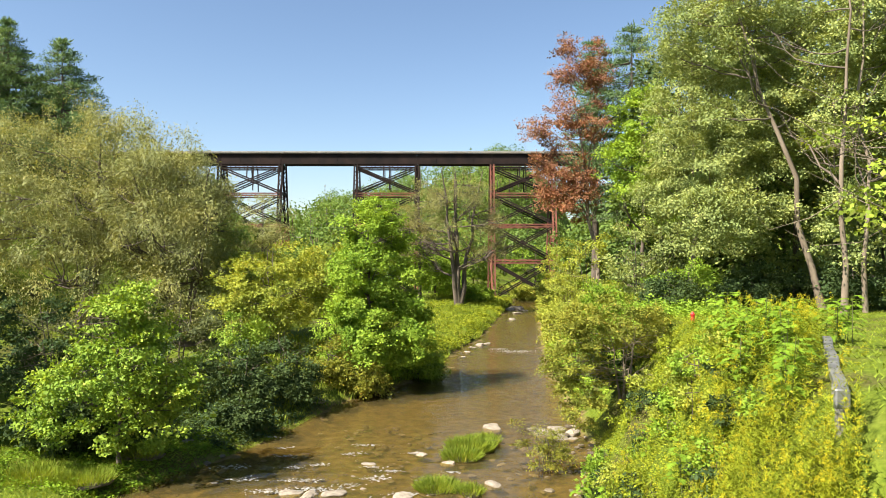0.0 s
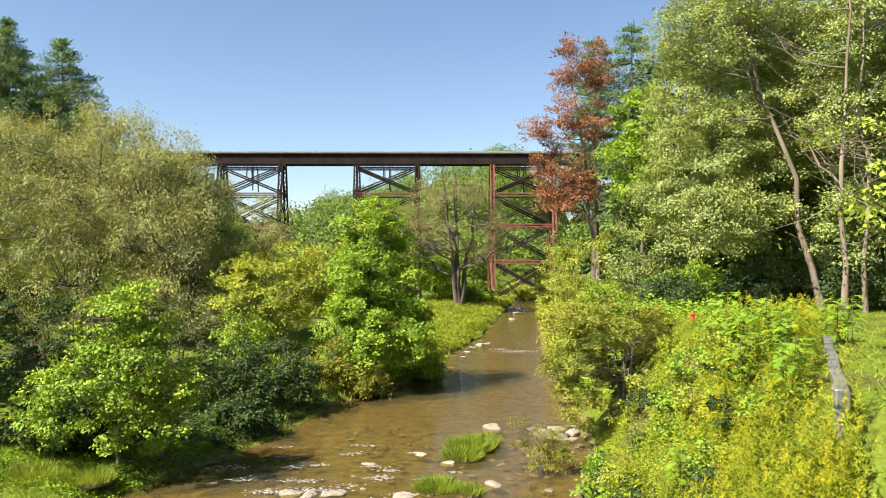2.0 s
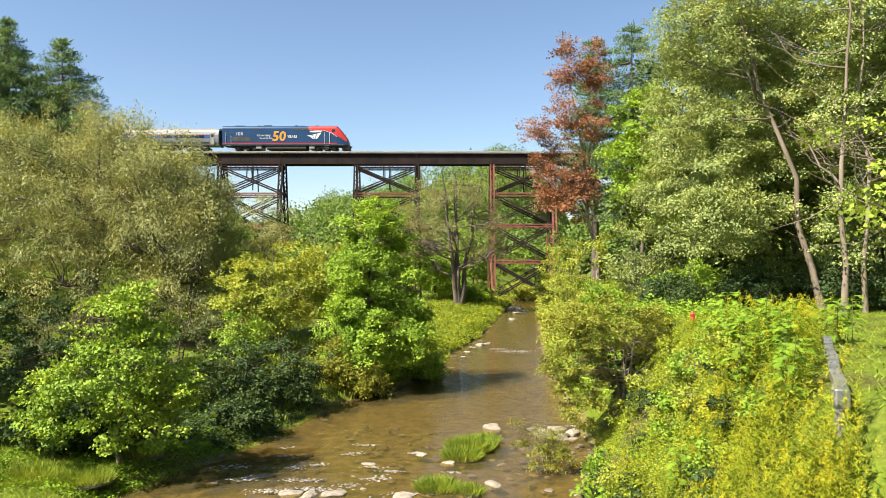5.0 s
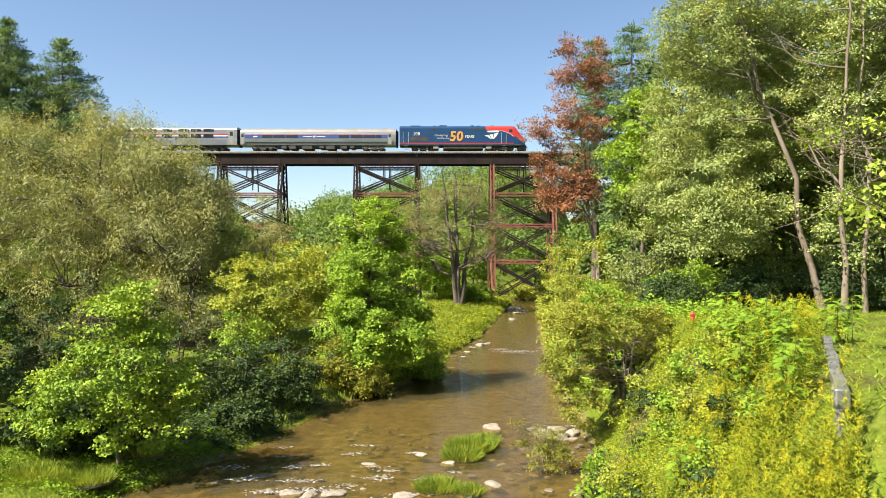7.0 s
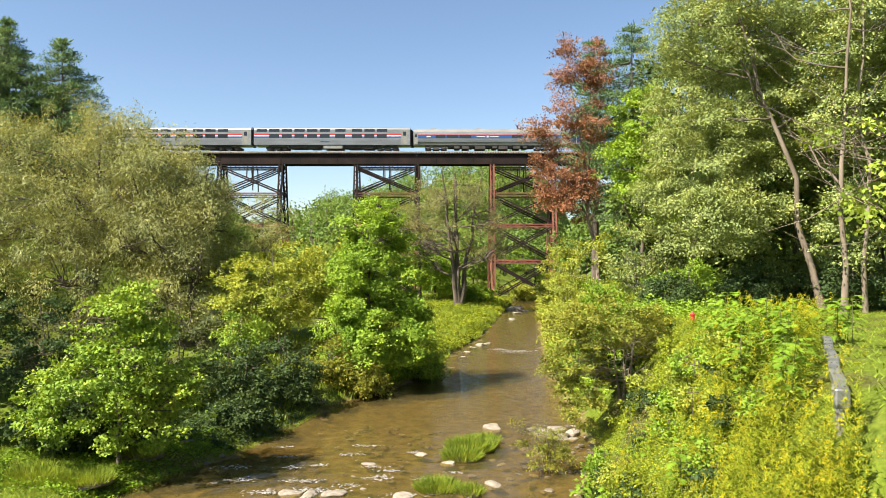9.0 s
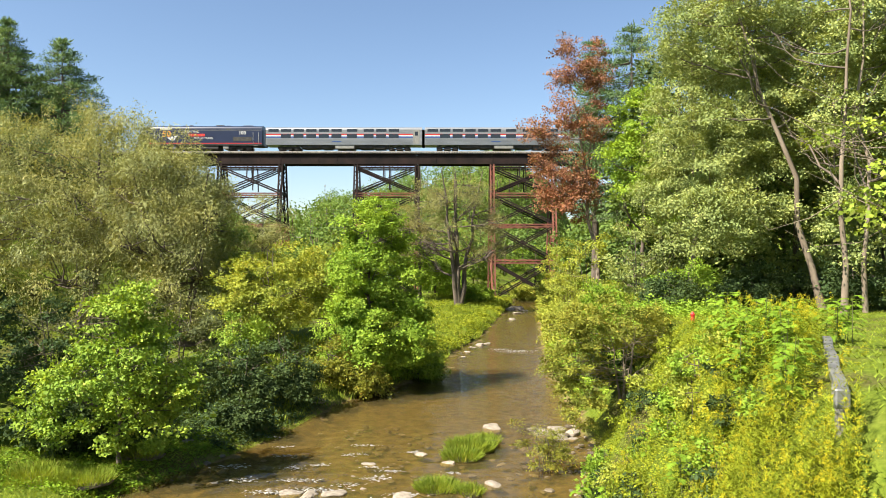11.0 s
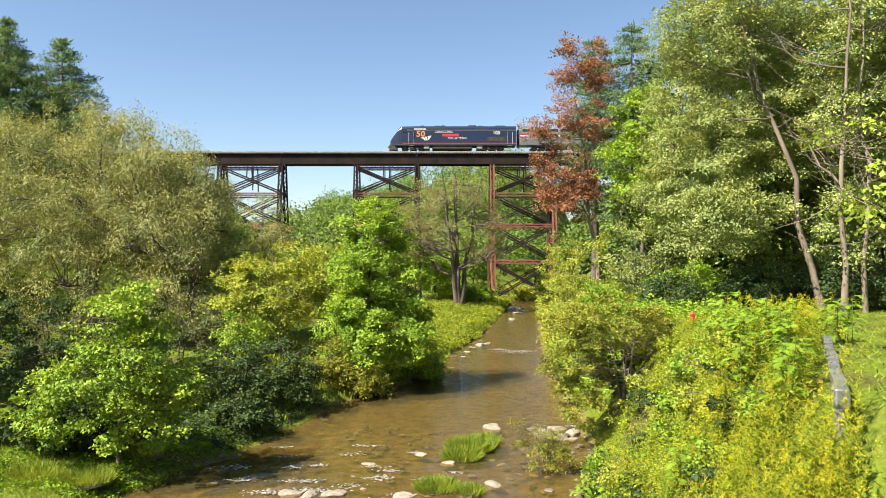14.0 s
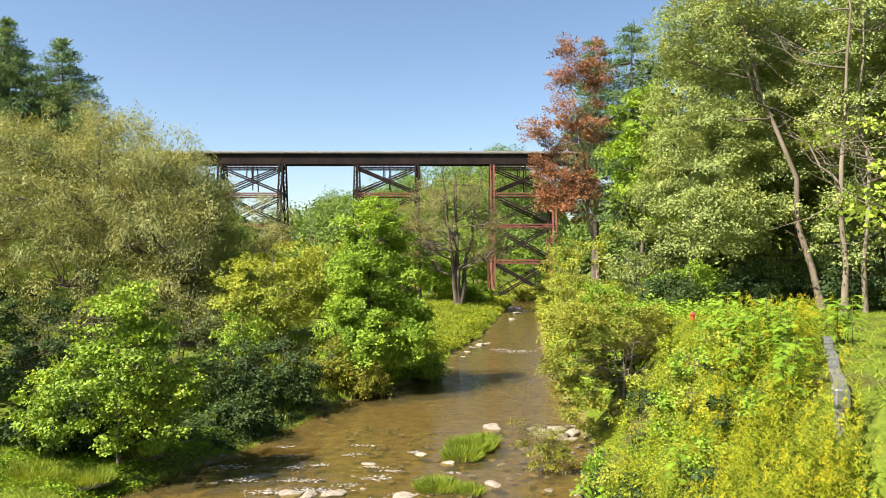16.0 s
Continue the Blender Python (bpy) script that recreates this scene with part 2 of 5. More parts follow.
def pine(name, label, at, height, spread, seed, per=60, whorls=24, first=0.10, taper=0.85):
    """A white pine: whorls of level limbs with upturned tufts of needles."""
    rng = np.random.default_rng(seed)
    top = new(name)
    top.location = at
    tagged(top, label, "tree")
    under("trunk", Soup().tube([(0, 0, -0.5), (0.1, 0, height * 0.5), (0, 0.05, height)], [height * 0.016, height * 0.010, 0.03], 8).mesh("trunk", BARK), top)
    cen, out = [], []
    for w in range(whorls):
        t = (w + 0.5) / whorls
        z = height * (first + (0.99 - first) * t)
        reach = spread * (1 - t) ** taper * (0.6 + 0.4 * min(1, t * 5)) * rng.uniform(0.75, 1.2) + 0.25
        sp = Soup()
        for k in range(7):
            a = rng.random() * 6.283
            r = reach * rng.uniform(0.55, 1.2)
            end = Vector((math.cos(a) * r, math.sin(a) * r, z + r * rng.uniform(-0.05, 0.22)))
            pts = bent((0, 0, z), end, rng, 0.1, 5)
            sp.tube(pts, [0.07 * (1 - t) + 0.02, 0.05, 0.04, 0.03, 0.015], 4)
            for s in np.linspace(0.3, 1.0, max(3, int(r * 2.6))):
                p = pts[0].lerp(end, s)
                cen.append(np.array(p) + rng.normal(0, 0.16 * r * (1.1 - 0.6 * s) + 0.05, 3) * (1, 1, 0.25))
                out.append((math.cos(a), math.sin(a), 0.15))
        under("limb", sp.mesh("limb", BARK), top)
    cen, out = np.array(cen), np.array(out)
    n = len(cen) * per
    c, o = np.repeat(cen, per, 0), np.repeat(out, per, 0)
    p = c + np.clip(rng.normal(size=(n, 3)), -1.7, 1.7) * (0.32, 0.32, 0.12)
    axis = o * 0.7 + rng.normal(size=(n, 3)) * 0.6 + (0, 0, 0.45)
    ln = rng.uniform(0.3, 0.6, n)
    under("crown", leaves("crown", NEEDLES, p, axis, rng.normal(size=(n, 3)) + (0, 0, 0.8), ln, ln * 0.2), top)
    return top


# ---- ground ----
EDGE_Y = (-60, 0, 10, 20, 24, 28, 31, 36, 42, 49, 57.5, 65, 77, 100, 117, 135, 200, 400)
EDGE_L = (-15, -14.5, -14, -12.6, -11.1, -9.3, -8.0, -6.6, -3.3, -0.2, 0.9, 3.3, 5.4, 9.4, 12.2, 15, 30, 90)
EDGE_R = (3, 2.6, 3.0, 4.1, 4.9, 6.1, 6.6, 6.9, 7.1, 7.5, 8.4, 9.2, 10.8, 13.2, 16.0, 19, 36, 97)



def smooth(t):
    t = np.clip(t, 0, 1)
    return t * t * (3 - 2 * t)


def ground_z(x, y):
    x, y = np.asarray(x, float), np.asarray(y, float)
    wob = 0.35 * np.sin(y * 0.9 + 1) + 0.25 * np.sin(y * 2.3)
    l, r = np.interp(y, EDGE_Y, EDGE_L) + wob, np.interp(y, EDGE_Y, EDGE_R) + 0.6 * wob
    dl, dr = l - x, x - r
    left = 0.55 * smooth(dl / 1.2) + 0.9 * smooth((dl - 1) / 10) + 22 * smooth((dl - 22) / 45) * np.interp(y, (118, 150), (1, 0.12))
    terrace = np.interp(y, (0, 15, 20, 30, 45, 70, 110), (6.6, 6.05, 5.65, 5.2, 4.7, 3.4, 2.0))
    right = terrace * smooth((dr + 0.2) / np.interp(y, (10, 30, 60), (4.4, 4.4, 9))) + 20 * smooth((dr - 16) / 42) * np.interp(y, (118, 150), (1, 0.6))
    bed = -0.34 * smooth(np.minimum(-dl, -dr) / 1.6) + 0.05 * np.sin(x * 2.1 + y) * np.sin(y * 1.3)
    far = np.interp(y, (130, 190, 340, 700), (0, 5, 20, 26)) * smooth((np.maximum(dl, dr) - 3) / 30)
    far = far * np.interp(x / np.maximum(y, 60), (-0.35, -0.23, -0.17, -0.11, -0.03, 0.08, 0.3), (0.1, 0.35, 0.95, 1.2, 1.7, 2.3, 2.2))
    z = np.where(dl > 0, left, np.where(dr > 0, right, bed)) + far
    land = (np.maximum(dl, dr) > 0.3)
    return z + land * (0.10 * np.sin(x * 1.7 + 0.4 * y) * np.sin(y * 1.1) + 0.05 * np.sin(x * 4.1) * np.cos(y * 3.7))


def make_ground():
    m, n, l = nodes_of("earth_and_grass")
    b = n["Principled BSDF"]
    geo = n.new("ShaderNodeNewGeometry")
    sep = n.new("ShaderNodeSeparateXYZ")
    l.new(geo.outputs["Position"], sep.inputs[0])
    big, small = noise_node(n, l, 0.35, 5), noise_node(n, l, 9, 5)
    soil = ramp(n, l, small, [(0.3, (0.04, 0.028, 0.014)), (0.7, (0.085, 0.062, 0.032))])
    green = ramp(n, l, small, [(0.3, (0.055, 0.085, 0.008)), (0.7, (0.13, 0.165, 0.018))])
    land = mix_col(n, l, ramp(n, l, big, [(0.36, (0.3,) * 3), (0.5, (1,) * 3)]), soil, green)
    bed = ramp(n, l, noise_node(n, l, 2.2, 6), [(0.3, (0.065, 0.049, 0.020)), (0.5, (0.125, 0.093, 0.036)), (0.72, (0.19, 0.15, 0.066))])
    mr = n.new("ShaderNodeMapRange")
    mr.inputs["From Min"].default_value, mr.inputs["From Max"].default_value = 0.02, 0.25
    l.new(sep.outputs["Z"], mr.inputs["Value"])
    l.new(mix_col(n, l, mr.outputs[0], bed, land), b.inputs["Base Color"])
    b.inputs["Roughness"].default_value = 0.95
    b.inputs["Specular IOR Level"].default_value = 0.08
    bp = n.new("ShaderNodeBump")
    bp.inputs["Strength"].default_value, bp.inputs["Distance"].default_value = 0.7, 0.08
    l.new(small, bp.inputs["Height"])
    l.new(bp.outputs[0], b.inputs["Normal"])
    xs = np.concatenate([np.linspace(-2500, -90, 14), np.linspace(-80, -20, 50), np.linspace(-19.6, 20, 100), np.linspace(21, 80, 50), np.linspace(90, 2500, 14)])
    ys = np.concatenate([np.linspace(-2500, -60, 10), np.linspace(-50, 4, 28), np.linspace(5, 60, 100), np.linspace(61, 150, 60), np.linspace(160, 420, 27), np.linspace(500, 3000, 10)])
    X, Y = np.meshgrid(xs, ys)
    Z = ground_z(X, Y)
    nx = len(xs)
    faces = [(j * nx + i, j * nx + i + 1, (j + 1) * nx + i + 1, (j + 1) * nx + i) for j in range(len(ys) - 1) for i in range(nx - 1)]
    ob = new("ground", mesh_from("ground", np.stack([X, Y, Z], -1).reshape(-1, 3), faces, m, True))
    tagged(ob, "grassy creek valley ground with brown silty stream bed", "ground", kind="structure")


def make_water():
    m, n, l = nodes_of("brown_creek_water")
    out = n["Material Output"]
    n.remove(n["Principled BSDF"])
    tr, gl = n.new("ShaderNodeBsdfTransparent"), n.new("ShaderNodeBsdfGlossy")
    df, mx0 = n.new("ShaderNodeBsdfDiffuse"), n.new("ShaderNodeMixShader")
    tr.inputs[0].default_value = (0.95, 0.84, 0.56, 1)
    df.inputs[0].default_value = (0.118, 0.092, 0.036, 1)
    mx0.inputs[0].default_value = 0.35
    gl.inputs["Roughness"].default_value = 0.06
    gl.inputs["Color"].default_value = (0.85, 0.85, 0.82, 1)
    fr, mx = n.new("ShaderNodeFresnel"), n.new("ShaderNodeMixShader")
    fr.inputs[0].default_value = 1.33
    bp = n.new("ShaderNodeBump")
    bp.inputs["Strength"].default_value, bp.inputs["Distance"].default_value = 0.5, 0.05
    l.new(noise_node(n, l, 2.6, 4, stretch=(0.6, 1.2, 1)), bp.inputs["Height"])
    l.new(bp.outputs[0], gl.inputs["Normal"])
    l.new(bp.outputs[0], fr.inputs["Normal"])
    l.new(tr.outputs[0], mx0.inputs[1])
    l.new(df.outputs[0], mx0.inputs[2])
    l.new(fr.outputs[0], mx.inputs[0])
    l.new(mx0.outputs[0], mx.inputs[1])
    l.new(gl.outputs[0], mx.inputs[2])
    l.new(mx.outputs[0], out.inputs["Surface"])
    rng = np.random.default_rng(5)
    ys = np.concatenate([np.linspace(-60, 8, 30), np.linspace(8.3, 62, 190), np.linspace(63, 135, 60), np.linspace(140, 400, 20)])
    verts, nx = [], 61
    for y in ys:
        l0, r0 = np.interp(y, EDGE_Y, EDGE_L) - 0.8, np.interp(y, EDGE_Y, EDGE_R) + 0.8
        near = max(0.0, 1 - abs(y - 25) / 10)
        for i in range(nx):
            x = l0 + (r0 - l0) * i / (nx - 1)
            rough = 0.014 + 0.065 * near
            z = rough * (noise.noise((x * 1.5, y * 2.4, 0)) + 0.6 * noise.noise((x * 3.7, y * 5.1, 3)))
            verts.append((x, y, z))
    faces = [(j * nx + i, j * nx + i + 1, (j + 1) * nx + i + 1, (j + 1) * nx + i) for j in range(len(ys) - 1) for i in range(nx - 1)]
    ob = new("water", mesh_from("water", verts, faces, m, True))
    tagged(ob, "shallow brown rippled creek water over stones", "water", kind="structure")


make_ground()
make_water()

# ---- trestle bridge ----
TRACK_Y, RAIL_Z = 115.4, 24.52
STEEL = surface("dark_rusted_steel", (0.010, 0.0070, 0.0065), (0.026, 0.0150, 0.0125), 0.85, scale=0.6, fine=8, bump=0.3, spec=0.2)
RUST = surface("rusty_red_steel", (0.105, 0.037, 0.026), (0.225, 0.076, 0.047), 0.85, scale=0.8, fine=9, bump=0.3)
TIE = surface("grey_tie_timber", (0.177, 0.156, 0.129), (0.326, 0.299, 0.258), 0.9, scale=3, fine=30, vary=0.25)
RAILSTEEL = surface("rail_steel", (0.0816, 0.0612, 0.0476), (0.17, 0.136, 0.116), 0.5, metal=0.6, scale=3)


def beam(bm, a, b, w, h):
    """A straight bar from a to b, w across and h deep."""
    a, b = Vector(a), Vector(b)
    d = (b - a).normalized()
    s = d.cross(Vector((0, 1, 0)))
    s = (s if s.length > 0.2 else Vector((1, 0, 0))).normalized()
    u = d.cross(s)
    vs = [bm.verts.new(p + s * i * w / 2 + u * j * h / 2) for p in (a, b) for i, j in ((-1, -1), (1, -1), (1, 1), (-1, 1))]
    for f in ((0, 1, 2, 3), (7, 6, 5, 4), (0, 4, 5, 1), (1, 5, 6, 2), (2, 6, 7, 3), (3, 7, 4, 0)):
        bm.faces.new([vs[i] for i in f])
    return bm


def leg_part(parent, x, side, z0, z1, batter, mat):
    """A latticed column: two channels joined by lacing bars."""
    bm = bmesh.new()

    def at(z, dx):
        return (x + dx, TRACK_Y + side * (1.35 + (22.2 - z) * batter), z)
    for dx in (-0.27, 0.27):
        beam(bm, at(z0, dx), at(z1, dx), 0.20, 0.45)
    k = max(2, int((z1 - z0) / 0.75))
    for i in range(k):
        za, zb = z0 + (z1 - z0) * i / k, z0 + (z1 - z0) * (i + 1) / k
        s = 0.27 if i % 2 else -0.27
        for o in (-0.2, 0.2):
            a, b = Vector(at(za, -s)), Vector(at(zb, s))
            a.y += o
            b.y += o
            beam(bm, a, b, 0.09, 0.03)
    part("leg", bm, mat, parent)


def make_tower(x0, x1, foot):
    top = new("trestle_tower")
    tagged(top, "tall braced trestle tower of dark rusting riveted steel", "bridge tower", "towers of the railway trestle")
    levels = [22.2, 17.6, 12.5, 6.65, 0.6]
    levels = [z for z in levels if z > foot + 1.5] + [foot]
    bat = 0.16
    for x in (x0, x1):
        for side in (-1, 1):
            leg_part(top, x, side, 12.5, 22.4, bat, RUST if foot < 0.8 else STEEL)
            if foot < 12:
                leg_part(top, x, side, foot - 0.3, 12.5, bat, RUST)
            part("footing", box(x - 0.9, x + 0.9, TRACK_Y + side * (1.35 + (22.2 - foot) * bat) - 0.9, TRACK_Y + side * (1.35 + (22.2 - foot) * bat) + 0.9, foot - 1.2, foot + 0.1, 0.05), ROCK, top, "weathered stone footing")
    for i, z in enumerate(levels[:-1]):
        mat = STEEL if z > 15 else RUST
        for side in (-1, 1):
            y = TRACK_Y + side * (1.35 + (22.2 - z) * bat)
            bm = bmesh.new()
            for dz in (0.0, -0.42):
                beam(bm, (x0, y, z + dz), (x1, y, z + dz), 0.17, 0.35)
            k = 14
            for j in range(k):
                xa, xb = x0 + (x1 - x0) * j / k, x0 + (x1 - x0) * (j + 1) / k
                beam(bm, (xa, y, z - 0.42 * (j % 2)), (xb, y, z - 0.42 * ((j + 1) % 2)), 0.07, 0.04)
            part("strut", bm, RUST if i else STEEL, top)
            zb = levels[i + 1]
            yb = TRACK_Y + side * (1.35 + (22.2 - zb) * bat)
            for xa, xb in ((x0, x1), (x1, x0)):
                bm = bmesh.new()
                for o in (-0.17, 0.17):
                    beam(bm, (xa, y, z - 0.3 + o), (xb, yb, zb + 0.1 + o), 0.17, 0.2)
                for j in range(12):
                    t = (j + 0.5) / 12
                    p = Vector((xa, y, z - 0.3)).lerp(Vector((xb, yb, zb + 0.1)), t)
                    beam(bm, p - Vector((0, 0, 0.2)), p + Vector((0.12, 0, 0.2)), 0.05, 0.03)
                part("diagonal_brace", bm, STEEL, top)
            if i == 0:
                xm = (x0 + x1) / 2
                for o in (-0.5, 0.5):
                    part("hanger", beam(bmesh.new(), (xm + o, y, z), (xm + o, (y + yb) / 2, (z + zb) / 2 + 0.2 - 2.0 * (o > 0)), 0.16, 0.16), STEEL, top)
        for x in (x0, x1):
            bm = bmesh.new()
            w = 1.35 + (22.2 - z) * bat
            wb = 1.35 + (22.2 - levels[i + 1]) * bat
            beam(bm, (x, TRACK_Y - w, z), (x, TRACK_Y + w, z), 0.3, 0.3)
            beam(bm, (x, TRACK_Y - w, z), (x, TRACK_Y + wb, levels[i + 1]), 0.16, 0.16)
            beam(bm, (x, TRACK_Y + w, z), (x, TRACK_Y - wb, levels[i + 1]), 0.16, 0.16)
            part("cross_frame", bm, mat, top)
    return top


TOWERS = [(-58.9, -48.9, 9.0), (-36.6, -26.6, 2.2), (-14.26, -4.26, 0.9), (8.06, 18.06, 0.6), (30.4, 40.4, 7.5)]


def make_bridge():
    for a, b, foot in TOWERS:
        make_tower(a, b, foot)
    deck = new("railway_bridge_deck")
    tagged(deck, "dark steel plate girder railway deck with grey timber ties", "bridge")
    xs = [-82, -70.0, -58.9, -48.9, -36.6, -26.6, -14.26, -4.26, 8.06, 18.06, 30.4, 40.4, 52, 64]
    for a, b in zip(xs, xs[1:]):
        for side in (-1, 1):
            y = TRACK_Y + side * 1.35
            bm = box(a + 0.02, b - 0.02, y - 0.02, y + 0.02, 22.45, 24.15)
            for z in (22.42, 24.1):
                add_box(bm, a + 0.02, b - 0.02, y - 0.2, y + 0.2, z, z + 0.05)
            k = max(2, int((b - a) / 3.0))
            for i in range(k + 1):
                x = a + 0.08 + (b - a - 0.16) * i / k
                add_box(bm, x - 0.05, x + 0.05, y - 0.07, y + 0.07, 22.47, 24.1)
            part("girder", bm, STEEL, deck)
    for side in (-1, 1):
        bm = box(-82, 64, TRACK_Y + side * 0.76 - 0.035, TRACK_Y + side * 0.76 + 0.035, RAIL_Z - 0.05, RAIL_Z)
        add_box(bm, -82, 64, TRACK_Y + side * 0.76 - 0.01, TRACK_Y + side * 0.76 + 0.01, RAIL_Z - 0.13, RAIL_Z - 0.05)
        add_box(bm, -82, 64, TRACK_Y + side * 0.76 - 0.07, TRACK_Y + side * 0.76 + 0.07, RAIL_Z - 0.15, RAIL_Z - 0.13)
        part("rail", bm, RAILSTEEL, deck, "worn steel rail")
        part("guard_timber", box(-82, 64, TRACK_Y + side * 1.52 - 0.09, TRACK_Y + side * 1.52 + 0.09, 24.38, 24.5, 0.015), TIE, deck)
    tie = None
    for i in range(290):
        x = -68 + i * 0.42
        if tie is None:
            tie = part("tie", box(-0.115, 0.115, -1.75, 1.75, -0.11, 0.115, 0.012), TIE, deck)
            me = tie.data
        else:
            tie = under("tie", me, deck)
        tie.location = (x, TRACK_Y, 24.265)


make_bridge()


# ---- trees of the near bank ----
def gz(x, y):
    return float(ground_z(x, y))


def make_left_bank():
    w = dict(size=0.135, aspect=0.34, girth=0.42, stems=2, limbs=16, inner=0.55, category="willow tree", twigs=8, radius=0.4, bough=0.75, flat=1.1, up=0.5, hang=0.9)
    tree("willow_tree", "broad grey-green willow with hanging slender leaves", (-27.5, 53, 1.4), 16,
         [(-2.0, 0, 11.5, 5.6, 6, 6.9), (2.4, 0, 11.2, 4.8, 5.5, 6.7), (-8, 0, 12.0, 5.2, 5, 6.9), (5.2, -1, 10.5, 4.0, 5, 6.4), (-1, -2, 5.4, 7.5, 5.5, 4.6)], LEAF_WILLOW, 11, clumps=3800, per=78, **w)
    tree("willow_tree", "tall grey-green willow with drooping fine twigs", (-18.8, 51, 1.2), 14,
         [(-1.6, 0, 10.2, 3.6, 4, 5.6), (0.2, 0, 9.6, 2.8, 3.5, 5.2), (1.7, -0.3, 9.4, 2.0, 3.0, 4.0), (-0.1, -0.5, 4.6, 3.3, 4, 4)], LEAF_WILLOW, 12, clumps=2500, per=72, **w)
    # Stands out of view, added only to throw shade on the left bank.
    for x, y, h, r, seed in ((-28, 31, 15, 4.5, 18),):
        tree("shade_tree", "unseen leafy tree added to shade the left bank", (x, y, gz(x, y)), h, [(0, 0, h * 0.62, r, r, h * 0.38)], LEAF_SHADE_DARK, seed, clumps=500, per=34, radius=0.6, size=0.3, girth=0.25)
    tree("sycamore_sapling", "bright green young sycamore tree with broad leaves", (-11.85, 25.5, gz(-11.85, 25.5)), 6.8,
         [(0, 0, 1.7, 3.2, 2.6, 1.4), (-0.2, 0, 3.2, 2.9, 2.2, 1.4), (0.1, 0, 4.4, 2.1, 1.8, 1.3), (0.2, 0, 5.5, 1.4, 1.3, 1.1), (0.3, 0, 6.3, 0.7, 0.7, 0.8), (-2.4, 0, 2.9, 1.5, 1.4, 1.1), (2.1, -0.3, 3.0, 1.2, 1.3, 0.8)], LEAF_SYCAMORE, 13,
         clumps=640, per=75, radius=0.24, size=0.09, aspect=0.85, girth=0.08, limbs=20, flat=0.45, inner=0.2, up=0.7, bough=0.46)
    tree("green_tree", "dense bright green conical leafy tree on creek bank", (-4.5, 42.5, gz(-4.5, 42.5)), 11.4,
         [(0.2, 0, 3.0, 3.7, 3.2, 2.6), (0.2, 0, 5.0, 3.1, 2.9, 2.2), (0.2, 0, 6.9, 2.8, 2.5, 2.0), (0.3, 0, 8.6, 2.2, 2.0, 1.8), (0.2, 0, 10.1, 1.35, 1.2, 1.5), (1.4, -0.6, 3, 2.5, 2, 2.2)], LEAF_BRIGHT, 14,
         clumps=1250, per=120, radius=0.28, size=0.105, aspect=0.7, bough=0.5, girth=0.16, limbs=16, inner=0.55)
    tree("yellowing_tree", "rounded yellow-green leafy tree beside the creek", (-11.6, 47, gz(-11.6, 47)), 7.6,
         [(0, 0, 4.6, 3.5, 3, 3.0), (2.6, 0.5, 4.6, 2.2, 2.2, 2.6), (-1.5, 0, 3.0, 2.8, 2.4, 2.2)], LEAF_YELLOW, 15, clumps=620, per=90, radius=0.3, size=0.12, bough=0.6, girth=0.13, stems=2, limbs=12)
    tree("green_tree", "light green leafy tree behind yellowing tree", (-8.4, 52, gz(-8.4, 52)), 7.6,
         [(0, 0, 5.0, 2.6, 2.5, 2.8), (-6.0, 2, 4.9, 2.6, 2.5, 2.6)], LEAF_YELLOW, 16, clumps=420, per=80, radius=0.35, size=0.14, bough=0.7, girth=0.13, limbs=10)
